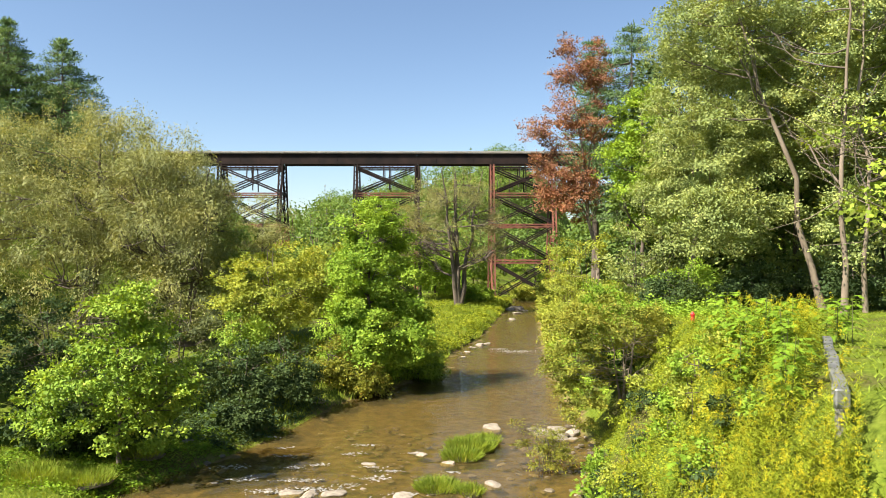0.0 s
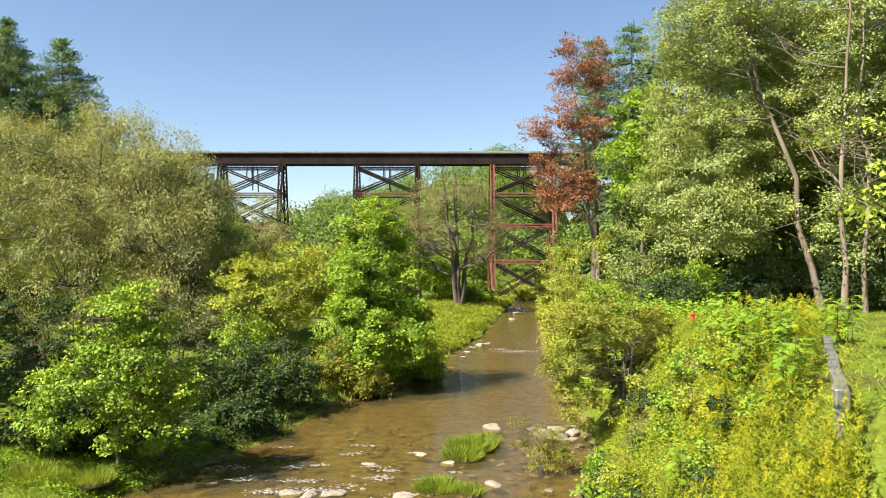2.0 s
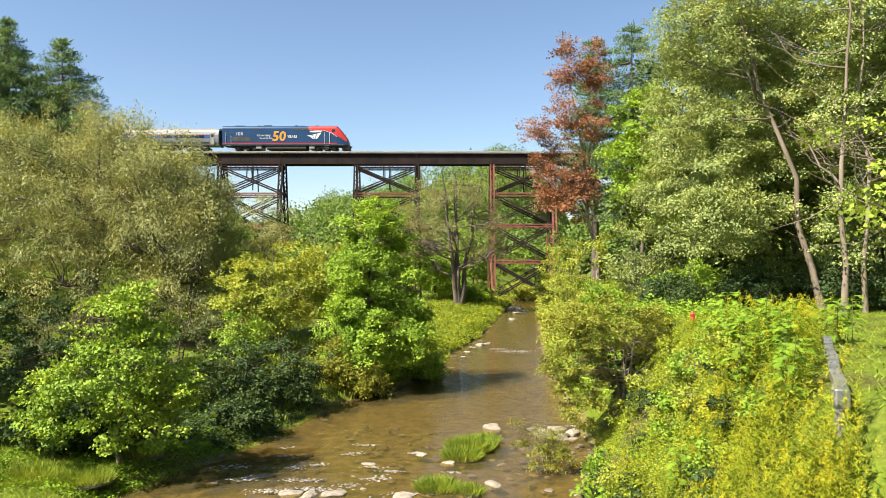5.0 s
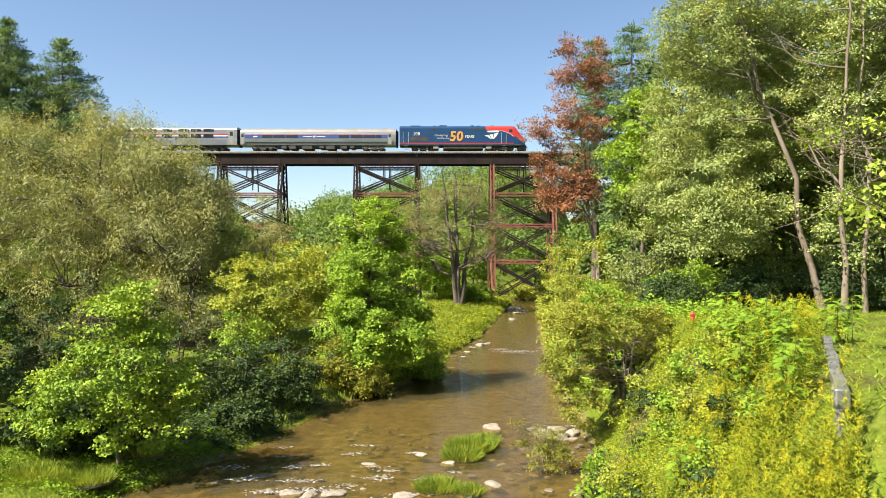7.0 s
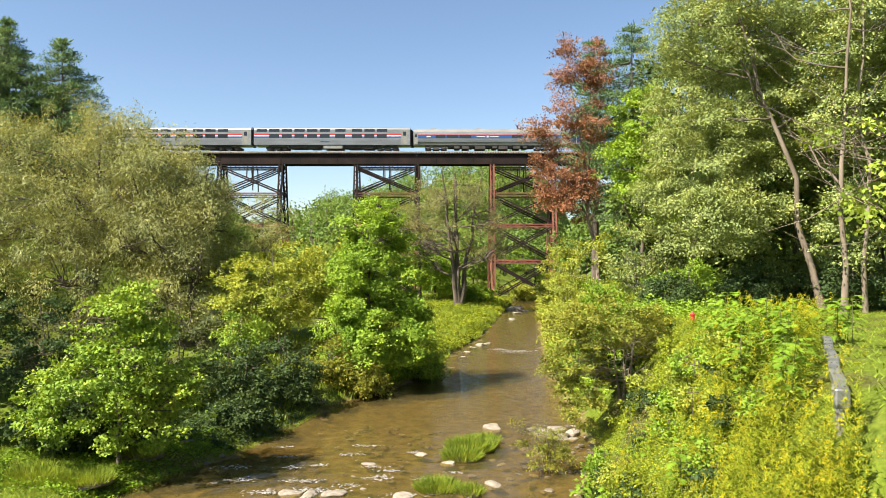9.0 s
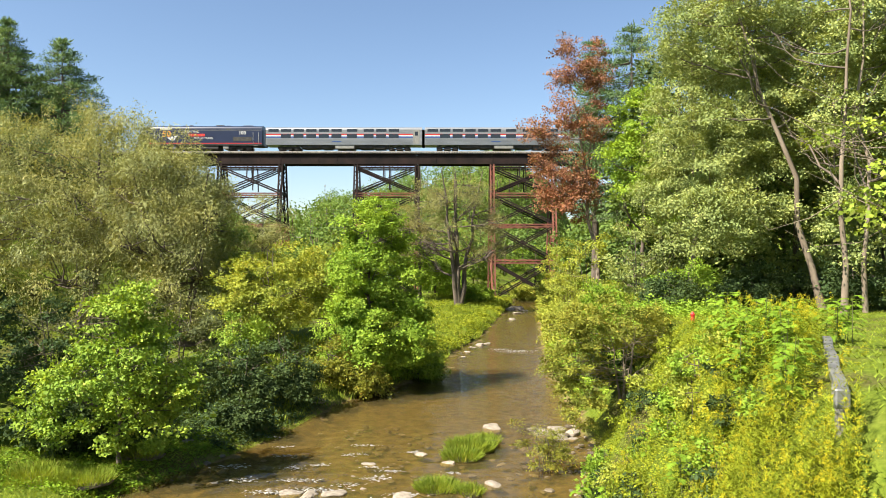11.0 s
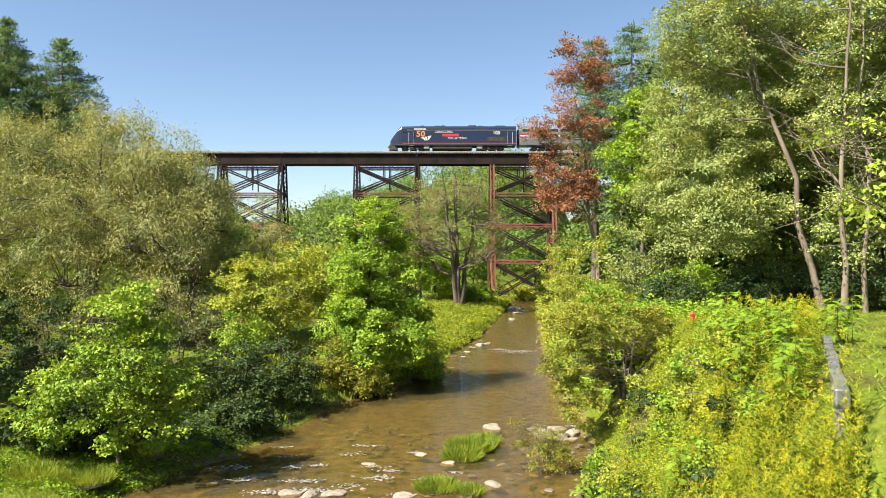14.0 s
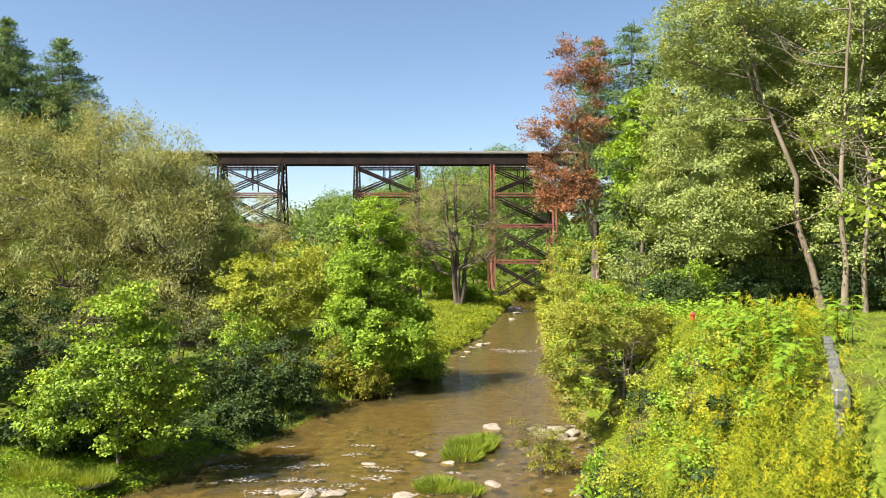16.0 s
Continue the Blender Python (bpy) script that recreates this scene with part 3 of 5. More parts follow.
    # Shrubs with the dark leaf carry the bank's shade in their colour.
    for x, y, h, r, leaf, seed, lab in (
            (-8.4, 36.5, 3.9, 1.8, LEAF_SHADE_DARK, 21, "dense green shrub at the water's edge, shade in its colour"),
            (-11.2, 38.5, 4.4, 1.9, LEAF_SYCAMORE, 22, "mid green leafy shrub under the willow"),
            (-10.2, 34.8, 3.4, 1.6, LEAF_SHADE_DARK, 23, "low green shrub over the bank, shade in its colour"),
            (-13.6, 34, 3.6, 2.2, LEAF_SHADE_DARK, 24, "green shrub coloured as if in willow shade"),
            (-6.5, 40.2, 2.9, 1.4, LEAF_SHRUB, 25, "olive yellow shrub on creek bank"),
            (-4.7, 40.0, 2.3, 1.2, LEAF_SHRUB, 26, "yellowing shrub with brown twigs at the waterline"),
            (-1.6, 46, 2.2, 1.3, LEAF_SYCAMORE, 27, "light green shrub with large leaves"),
            (-16.6, 30, 3.8, 2.6, LEAF_SHADE_DARK, 28, "green shrub behind young sycamore, shade in its colour"),
            (-19.5, 27.5, 5.6, 2.6, LEAF_SHADE_DARK, 29, "dark bushy tree coloured as if in shade"),
            (-9.2, 31.5, 1.3, 1.1, LEAF_SHADE_DARK, 30, "low bankside weeds, shade in their colour"),
            (-18.0, 32.0, 5.2, 2.4, LEAF_SHADE_DARK, 35, "bushy tree behind young sycamore, shade in its colour"),
            (-15.3, 26.8, 2.0, 1.6, LEAF_SHADE_DARK, 36, "leafy undergrowth at the shore, shade in its colour"),
            (-13.9, 28.0, 2.4, 1.7, LEAF_SHADE_DARK, 31, "leafy undergrowth beside young sycamore, shade in its colour"),
            (-22.5, 34.0, 6.0, 3.0, LEAF_SHADE_DARK, 32, "dark bushy tree under the willow, shade in its colour"),
            # The shade below the willow is in the leaf colour of these two.
            (-15.2, 40.0, 5.0, 2.8, LEAF_WILLOW_SHADE, 33, "grey-green shrub coloured as the willow's shaded underside"),
            (-22.0, 43.0, 6.0, 3.5, LEAF_WILLOW_SHADE, 34, "grey-green thicket coloured as the willow's shaded underside")):
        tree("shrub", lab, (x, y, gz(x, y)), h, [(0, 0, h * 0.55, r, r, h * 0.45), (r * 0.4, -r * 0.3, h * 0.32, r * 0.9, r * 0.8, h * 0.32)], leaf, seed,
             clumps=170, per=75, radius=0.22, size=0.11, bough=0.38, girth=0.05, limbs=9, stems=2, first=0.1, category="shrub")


def make_valley_trees():
    tree("olive_tree", "sparse olive-grey tree with bare upper twigs", (1.9, 92, gz(1.9, 92)), 19.4,
         [(-1.5, 0, 12.0, 4.6, 4, 4.6), (3.6, 0, 11.5, 3.6, 4, 4.2), (-6.0, 0, 9.5, 3.4, 3, 3.4), (0.5, 0, 15, 4.5, 3.5, 2.6), (3, 0, 8.0, 4, 3, 2.2)], LEAF_OLIVE, 41,
         clumps=520, per=80, radius=0.5, size=0.14, aspect=0.38, bough=1.0, girth=0.36, limbs=24, stems=4, bare=13, inner=0.25, first=0.2, twigs=7)
    tree("grey_willow", "slim olive-grey willow beside the creek bend", (-3.2, 95, gz(-3.2, 95)), 19.5,
         [(0, 0, 12.5, 3.4, 3, 4.0), (-1.6, 0, 8.5, 3.6, 3, 3.6)], LEAF_OLIVE, 40, clumps=330, per=80, radius=0.5, size=0.16, aspect=0.35, bough=1.0, girth=0.25, limbs=14, bare=4)
    tree("olive_tree", "brownish olive willow standing before the trestle", (-22.8, 88, gz(-22.8, 88)), 12.8,
         [(0, 0, 8.4, 3.6, 3, 4.2), (1.6, 0, 5, 4, 3, 4), (-3, 0, 5, 3.5, 3, 4)], LEAF_WILLOW, 42, clumps=420, per=80, radius=0.5, size=0.18, aspect=0.35, bough=0.9, girth=0.2, limbs=10)
    for x, y, h, r, leaf, seed in ((-17, 80, 7.5, 4.0, LEAF_WOODS, 43), (-10, 84, 8.0, 4.4, LEAF_WOODS, 44), (-3.8, 96, 9.5, 4.0, LEAF_BRIGHT, 45), (-29, 84, 8, 4, LEAF_WOODS, 46),
                                   (-1.2, 104, 6.0, 3.6, LEAF_BRIGHT, 47), (5.4, 124, 9, 4.5, LEAF_BRIGHT, 48), (17, 128, 10, 5, LEAF_BRIGHT, 49), (24, 121, 18, 5, LEAF_WOODS, 50), (16.8, 99, 3.4, 2.6, LEAF_YELLOW, 51), (4.6, 101, 2.2, 1.8, LEAF_BRIGHT, 52), (12.6, 119, 2.6, 3.0, LEAF_YELLOW, 53)):
        tree("leafy_tree", "green leafy tree on the valley floor", (x, y, gz(x, y)), h, [(0, 0, h * 0.58, r, r, h * 0.42), (r * 0.5, 0, h * 0.4, r * 0.8, r * 0.8, h * 0.36)], leaf, seed,
             clumps=300, per=50, radius=0.5, size=0.22, bough=0.9, girth=0.16, limbs=9)
    for x, y, z, r, seed in ((-47.6, 76, 33.6, 6.5, 61), (-51.5, 78, 35.2, 7.0, 62), (-42.2, 77, 31.8, 7.6, 63), (-56, 74, 33, 7, 64), (-47, 84, 28, 6.5, 65)):
        g = gz(x, y)
        pine("pine_tree", "tall dark green white pine on the hillside", (x, y, g), z - g, r, seed, per=17, whorls=22, taper=0.95)


def make_right_bank():
    tree("red_tree", "tall tree with rusty red autumn leaves", (13.9, 61, gz(13.9, 61)), 24.6,
         [(-2.9, 0, 21.6, 1.9, 2, 3.4), (-0.4, 0, 21.2, 1.5, 2, 3.2), (-5.4, 0, 16.4, 1.5, 2, 1.6), (-4.0, 0, 12.6, 2.2, 2.2, 2.4), (-1.8, -0.3, 12.2, 2.2, 2, 2.4), (-3.9, -0.5, 10.6, 1.8, 1.8, 1.8), (-2.6, 0, 10.8, 2.5, 2, 2.4), (-4.6, 0, 13.6, 2.0, 2, 1.6), (-0.8, 0, 16.8, 1.8, 2, 2.2), (-3.2, -0.4, 17.4, 2.2, 2, 1.8)], LEAF_RED, 71,
         clumps=1050, per=56, radius=0.34, size=0.13, aspect=0.6, bough=0.6, girth=0.22, limbs=20, lean=(-3.0, 0), bark=BARK_PALE, inner=0.1, first=0.35, bare=4)
    pine("pine_tree", "tall green white pine behind the maples", (20.6, 76, gz(20.6, 76)), 33.2 - gz(20.6, 76), 7.5, 72, per=18, whorls=18, first=0.3, taper=0.55)
    pine("pine_tree", "slender green white pine behind the red tree", (16.6, 76, gz(16.6, 76)), 31.6 - gz(16.6, 76), 5.0, 73, per=18, whorls=18, first=0.3, taper=0.6)
    tree("maple_tree", "bright green maple tree at the wood's edge", (16.4, 57, gz(16.4, 57)), 18.6,
         [(0, 0, 15.2, 2.0, 2.4, 3.2), (-0.6, 0, 11.5, 2.4, 2.4, 3), (0.8, 0, 8, 2.4, 2.4, 3)], LEAF_BRIGHT, 74, clumps=640, per=75, radius=0.34, size=0.15, bough=0.75, girth=0.2, limbs=12)
    p = dict(bark=BARK_PALE, aspect=0.75, size=0.098, radius=0.38, bough=0.8, limbs=14, inner=0.35, category="poplar tree", bare=0, twigs=3, limb_bark=BARK)
    tree("poplar_tree", "tall leaning poplar with pale bare trunk", (23.0, 42, gz(23.0, 42)), 23.0, [(-6.6, 2.6, 16.5, 3.2, 2.0, 4.6), (-7.2, 0.6, 10.0, 3.2, 2.2, 3.4), (-6.8, -0.5, 5.6, 3.6, 2.4, 2.2), (-2.4, 3.4, 19, 3.4, 2.0, 4), (-0.4, 3.2, 12, 3, 2, 4), (-2.6, 1.4, 5.2, 2.4, 1.5, 2.0), (-5.2, -0.4, 18.0, 1.9, 1.2, 3.4), (-3.6, 1.7, 14.5, 2.4, 1.2, 3.2), (-2.4, 1.6, 9.5, 2.4, 1.2, 3.0)],
         LEAF_POPLAR, 75, clumps=1500, per=105, girth=0.22, first=0.5, lean=(-6.3, 0), **p)
    tree("poplar_tree", "tall poplar with pale trunk and grey-green leaves", (21.9, 38, gz(21.9, 38)), 24.0, [(0.8, 5.6, 14, 3.5, 2.4, 5), (1.8, 1.9, 19, 3.0, 2.4, 5), (-2, 6.0, 20, 3.5, 2.6, 5), (0.6, 0.6, 5.2, 2.4, 1.3, 2.4), (0.4, -0.2, 11.5, 1.6, 1.0, 1.2)],
         LEAF_POPLAR, 76, clumps=800, per=105, girth=0.17, lean=(0.2, 0), **p)
    tree("poplar_tree", "tall poplar with brown trunk at the wood's edge", (23.4, 38.5, gz(23.4, 38.5)), 24.0, [(1.5, 2.4, 12, 3.5, 2.4, 6), (2, 1.9, 18, 3.5, 2.4, 5)],
         LEAF_POPLAR, 77, clumps=650, per=105, girth=0.14, lean=(-0.4, 0), **p)
    tree("poplar_tree", "dense grey-green poplar overhanging the terrace", (17.6, 49, gz(17.6, 49)), 21.5, [(0, 0, 14.5, 3.3, 3, 5), (0.8, 0, 18, 3, 3, 4.5), (-0.5, -0.5, 8.5, 3.8, 3, 4.0), (2, 0, 10, 3.5, 3, 5)],
         LEAF_POPLAR, 78, clumps=1300, per=110, girth=0.25, **p)
    for x, y, h, r, leaf, seed in ((26.5, 52, 25, 5.5, LEAF_POPLAR, 81), (31, 46, 25, 6, LEAF_POPLAR, 82), (20.5, 60, 23, 5, LEAF_SHADE_DARK, 83), (29, 40, 20, 5, LEAF_POPLAR, 84), (35, 55, 25, 7, LEAF_SHADE_DARK, 85), (25, 65, 26, 6, LEAF_POPLAR, 86)):
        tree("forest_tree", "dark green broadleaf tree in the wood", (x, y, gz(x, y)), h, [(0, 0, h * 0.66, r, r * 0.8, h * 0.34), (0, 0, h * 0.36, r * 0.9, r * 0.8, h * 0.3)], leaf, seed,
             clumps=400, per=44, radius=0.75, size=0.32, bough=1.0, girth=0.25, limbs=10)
    for i, (x, y, h, r) in enumerate(((24, 96, 14, 5), (30, 88, 16, 5), (35, 101, 16, 6), (21.5, 106, 11, 4.5), (42, 97, 17, 6), (27.5, 79, 15, 5), (22, 70, 14, 4.5), (19, 88, 9, 4), (27, 62, 24, 5), (24, 54, 24, 5), (26, 58, 30, 6), (31, 64, 32, 7))):
        tree("slope_tree", "green broadleaf tree on the wooded slope", (x, y, gz(x, y)), h, [(0, 0, h * 0.62, r, r * 0.8, h * 0.38), (0, 0, h * 0.34, r * 0.9, r * 0.8, h * 0.3)], LEAF_WOODS, 400 + i,
             clumps=230, per=40, radius=0.8, size=0.38, bough=1.0, girth=0.2, limbs=8)
    for x, y, h, r, leaf, seed, lab in (
            (11.5, 66, 9.3, 2.5, LEAF_YELLOW, 91, "yellow-green sapling below the red tree"), (12.2, 58, 8.5, 2.6, LEAF_YELLOW, 92, "yellowing slender sapling at the bank"),
            (13.4, 77, 8.0, 2.4, LEAF_YELLOW, 93, "yellow-green shrub by the creek"), (14.4, 52, 6.5, 2.4, LEAF_POPLAR, 94, "light green slender sapling in grass"),
            (11.4, 55, 3.4, 1.9, LEAF_YELLOW, 95, "yellow-green leafy shrub beside the creek"), (11.2, 49, 4.4, 1.7, LEAF_BRIGHT, 96, "bright green slender sapling"),
            # Under the poplars the dark leaf colour stands in for deep shade.
            (16.2, 46, 3.2, 2.2, LEAF_BRIGHT, 97, "low green shrub under tall poplars"), (19, 43, 2.6, 2.2, LEAF_SHADE_DARK, 98, "low shrub under tall poplars, shade in its leaf colour"), (21.2, 46, 3.2, 2.2, LEAF_SHADE_DARK, 99, "shrub under tall poplars, shade in its leaf colour"),
            (14.2, 43.5, 2.2, 1.6, LEAF_SHADE_DARK, 100, "dark low shrub at the wood's edge"), (24.5, 41, 3.4, 2.2, LEAF_SHADE_DARK, 101, "shrub beside the poplar trunk, shade in its leaf colour"), (17.8, 55, 9, 2.8, LEAF_POPLAR, 102, "tall green sapling in the wood")):
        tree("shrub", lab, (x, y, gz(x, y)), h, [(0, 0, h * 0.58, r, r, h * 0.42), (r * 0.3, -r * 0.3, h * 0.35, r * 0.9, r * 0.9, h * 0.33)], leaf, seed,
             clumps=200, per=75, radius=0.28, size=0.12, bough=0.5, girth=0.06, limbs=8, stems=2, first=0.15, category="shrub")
    # Dark filler set into the bank shrub's hollow, so the gap looks shaded.
    tree("shrub", "dark fill shrub added as shade in the hollow", (8.6, 32.8, gz(8.6, 32.8) - 0.6), 3.0, [(0, 0, 1.5, 1.9, 0.9, 1.5)], LEAF_SHADE_DARK, 109, clumps=200, per=60, radius=0.2, size=0.09, girth=0.04, limbs=8, stems=3, category="shrub")
    tree("bank_shrub", "large yellow-green shrub with tangled bare branches", (7.9, 31.0, 1.9), 3.4,
         [(-0.6, -0.9, 3.5, 2.7, 1.8, 1.0), (-2.4, -1.0, 1.9, 1.2, 1.4, 1.7), (-2.0, -1.3, 0.2, 1.1, 1.0, 1.1), (1.7, 0.5, 3.0, 1.2, 1.4, 1.2), (0.3, 1.6, 1.8, 2.0, 0.8, 1.6)], LEAF_SHRUB, 110,
         clumps=900, per=70, radius=0.16, size=0.075, aspect=0.6, bough=0.3, hollow=(0.35, -1.0, 1.0, 1.45), girth=0.05, limbs=22, stems=5, first=0.1, bare=6, category="shrub", bark=BARK_PALE, inner=0.55)


def make_far_woods():
    """The wooded hills behind the trestle: crowns of clustered leaves, too many to count."""
    rng = np.random.default_rng(200)
    n = 620
    x, y = rng.uniform(-130, 120, n), rng.uniform(135, 340, n)
    cx = np.interp(y, EDGE_Y, (np.array(EDGE_L) + EDGE_R) / 2)
    keep = np.abs(x - cx) > 7
    x, y = x[keep], y[keep]
    k = len(x)
    h = rng.uniform(9, 15, k)
    g = ground_z(x, y)
    per, lp = 24, 9
    d = unit(rng.normal(size=(k * per, 3)))
    r = np.repeat(rng.uniform(3, 5, k), per)[:, None]
    hh = np.repeat(h, per)
    cen = np.stack([np.repeat(x, per), np.repeat(y, per), np.repeat(g, per) + hh * 0.55], 1)
    cen = cen + d * np.concatenate([r, r, hh[:, None] * 0.45], 1) * rng.uniform(0.6, 1.05, (k * per, 1))
    args = spray(rng, cen, d, lp, 0.95, 0.72, 0.75)
    ob = new("far_woods", leaves("far_woods", LEAF_WOODS, *args))
    tagged(ob, "dense green woods on the far valley slopes", "woods", kind="stuff")
    sp = Soup()
    for i in range(k):
        sp.tube([(x[i], y[i], g[i] - 0.5), (x[i], y[i], g[i] + h[i] * 0.8)], [0.22, 0.06], 5)
    ob = new("far_trunks", sp.mesh("far_trunks", BARK))
    tagged(ob, "brown trunks of the far woods", "woods", kind="stuff")


make_left_bank()
make_valley_trees()
make_right_bank()
make_far_woods()

# ---- train ----
LOCO_BLUE = surface("loco_blue_paint", (0.00544, 0.0326, 0.0918), (0.00816, 0.0408, 0.109), 0.35, scale=0.7, fine=30, bump=0.02)
LOCO_NAVY = surface("loco_navy_paint", (0.0109, 0.0163, 0.0422), (0.015, 0.0218, 0.053), 0.35, scale=0.7, fine=30, bump=0.02)
LOCO_RED = surface("red_paint", (0.422, 0.0238, 0.0204), (0.476, 0.034, 0.0272), 0.4, scale=1, bump=0.02)
ORANGE = surface("orange_paint", (0.51, 0.204, 0.0204), (0.578, 0.258, 0.034), 0.45, scale=2, bump=0)
WHITE = surface("white_paint", (0.49, 0.49, 0.476), (0.558, 0.558, 0.544), 0.45, scale=2, bump=0)
CREAM = surface("cream_panel", (0.408, 0.381, 0.286), (0.476, 0.449, 0.34), 0.5, scale=2, bump=0)
STRIPE_BLUE = surface("stripe_blue", (0.0204, 0.0612, 0.204), (0.0272, 0.0748, 0.238), 0.4, scale=2, bump=0)
STAINLESS = surface("dull_stainless_steel", (0.205, 0.21, 0.215), (0.275, 0.28, 0.285), 0.42, metal=0.5, scale=0.6, fine=14, bump=0.05, stretch=(0.4, 1, 3))
ROOF_TAN = surface("dusty_roof", (0.17, 0.155, 0.14), (0.23, 0.215, 0.195), 0.6, metal=0.3, scale=0.5, fine=12, bump=0.05)
UNDER = surface("dusty_underframe", (0.0204, 0.019, 0.017), (0.051, 0.0462, 0.0408), 0.8, scale=1.5, fine=12)
GREYBOX = surface("grey_equipment", (0.15, 0.15, 0.136), (0.231, 0.224, 0.204), 0.6, scale=1.5, fine=12)
GRILLE = surface("dark_grille", (0.0122, 0.0136, 0.0163), (0.0272, 0.0306, 0.034), 0.6, scale=2, fine=30)
m_glass, gn, gl_ = nodes_of("dark_window_glass")
gn["Principled BSDF"].inputs["Base Color"].default_value = (0.02, 0.024, 0.028, 1)
gn["Principled BSDF"].inputs["Roughness"].default_value = 0.08
GLASS = m_glass


def loft(stations, mat_smooth=False):
    """A body from cross-sections: each station is x and a list of (y, z)."""
    bm = bmesh.new()
    rings = [[bm.verts.new((x, y, z)) for y, z in ring] for x, ring in stations]
    for a, b in zip(rings, rings[1:]):
        for i in range(len(a)):
            j = (i + 1) % len(a)
            bm.faces.new((a[i], a[j], b[j], b[i]))
    bm.faces.new(rings[0])
    bm.faces.new(rings[-1][::-1])
    bmesh.ops.recalc_face_normals(bm, faces=bm.faces)
    return bm


def text_mesh(txt, size, shear=0.0, bold=0.0, spacing=1.0):
    cu = bpy.data.curves.new("lettering", "FONT")
    cu.body, cu.size, cu.shear, cu.offset, cu.extrude, cu.space_character = txt, size, shear, bold, 0.004, spacing
    cu.resolution_u = 2
    ob = new("lettering", cu)
    bpy.context.view_layer.update()
    me = bpy.data.meshes.new_from_object(ob.evaluated_get(bpy.context.evaluated_depsgraph_get()))
    bpy.data.objects.remove(ob)
    return me


def lettering(parent, txt, u, z, size, mat, face, shear=0.0, bold=0.0, width=None, label="", half=1.53):
    """Words on the side of a vehicle; face -1 is the side towards -y, 1 the other."""
    me = text_mesh(txt, size, shear, bold)
    me.materials.clear()
    me.materials.append(mat)
    ob = under("lettering", me, parent, label or "painted words " + txt)
    w = max(v.co.x for v in me.vertices) if len(me.vertices) else 1
    if width:
        me.transform(Matrix.Diagonal((width / w, 1, 1, 1)))
    ob.matrix_basis = Matrix.Translation((u, face * half, z)) @ (pose(0, 0, 0, 90, 0, 0) if face < 0 else pose(0, 0, 0, 90, 0, 180))
    return ob


def swoosh(parent, u, z, w, h, mat, face, half=1.53):
    """A fan-shaped mark of three slanting bands that narrow downwards."""
    for a, b, c, d in (((0.0, 0.52), (0.30, 0.62), 0.42, 0.48), ((0.36, 0.66), (0.62, 0.79), 0.52, 0.58), ((0.68, 0.82), (1.0, 1.0), 0.62, 0.68)):
        bm = bmesh.new()
        hi = [bm.verts.new((w * (a[0] + (b[0] - a[0]) * t), 0, h * (a[1] + (b[1] - a[1]) * t))) for t in (0, 0.5, 1)]
        mid = [bm.verts.new((w * (0.45 * (a[0] + (b[0] - a[0]) * t) + 0.55 * (c + (d - c) * t)), 0, h * (0.36 + 0.05 * t))) for t in (0, 0.5, 1)]
        lo = [bm.verts.new((w * (c + (d - c) * t), 0, 0)) for t in (0, 0.5, 1)]
        for p, q in ((lo, mid), (mid, hi)):
            for k in range(2):
                bm.faces.new((p[k], p[k + 1], q[k + 1], q[k]))
        r = bmesh.ops.extrude_face_region(bm, geom=bm.faces[:])
        bmesh.ops.translate(bm, vec=(0, 0.006, 0), verts=[v for v in r["geom"] if isinstance(v, bmesh.types.BMVert)])
        bmesh.ops.recalc_face_normals(bm, faces=bm.faces)
        ob = part("emblem_band", bm, mat, parent)
        ob.matrix_basis = Matrix.Translation((u, face * half, z)) @ (Matrix.Identity(4) if face < 0 else pose(0, 0, 0, 0, 0, 180))


def wheelset_mesh(r):
    bm = bmesh.new()
    for y in (-0.76, 0.76):
        q = bmesh.ops.create_cone(bm, cap_ends=True, segments=20, radius1=r, radius2=r, depth=0.13)["verts"]
        bmesh.ops.rotate(bm, verts=q, cent=(0, 0, 0), matrix=Matrix.Rotation(math.pi / 2, 3, "X"))
        bmesh.ops.translate(bm, verts=q, vec=(0, y, 0))
        for k in range(5):
            a = k * 1.2566
            add_box(bm, math.cos(a) * r * 0.6 - 0.05, math.cos(a) * r * 0.6 + 0.05, y - 0.085, y + 0.085, math.sin(a) * r * 0.6 - 0.05, math.sin(a) * r * 0.6 + 0.05)
    q = bmesh.ops.create_cone(bm, cap_ends=True, segments=10, radius1=0.09, radius2=0.09, depth=2.0)["verts"]
    bmesh.ops.rotate(bm, verts=q, cent=(0, 0, 0), matrix=Matrix.Rotation(math.pi / 2, 3, "X"))
    me = bpy.data.meshes.new("wheelset")
    bm.to_mesh(me)
    bm.free()
    me.materials.append(WHEEL)
    return me


WHEEL = surface("wheel_steel", (0.034, 0.0272, 0.0238), (0.0748, 0.0612, 0.051), 0.55, metal=0.5, scale=4)
WHEELS = []


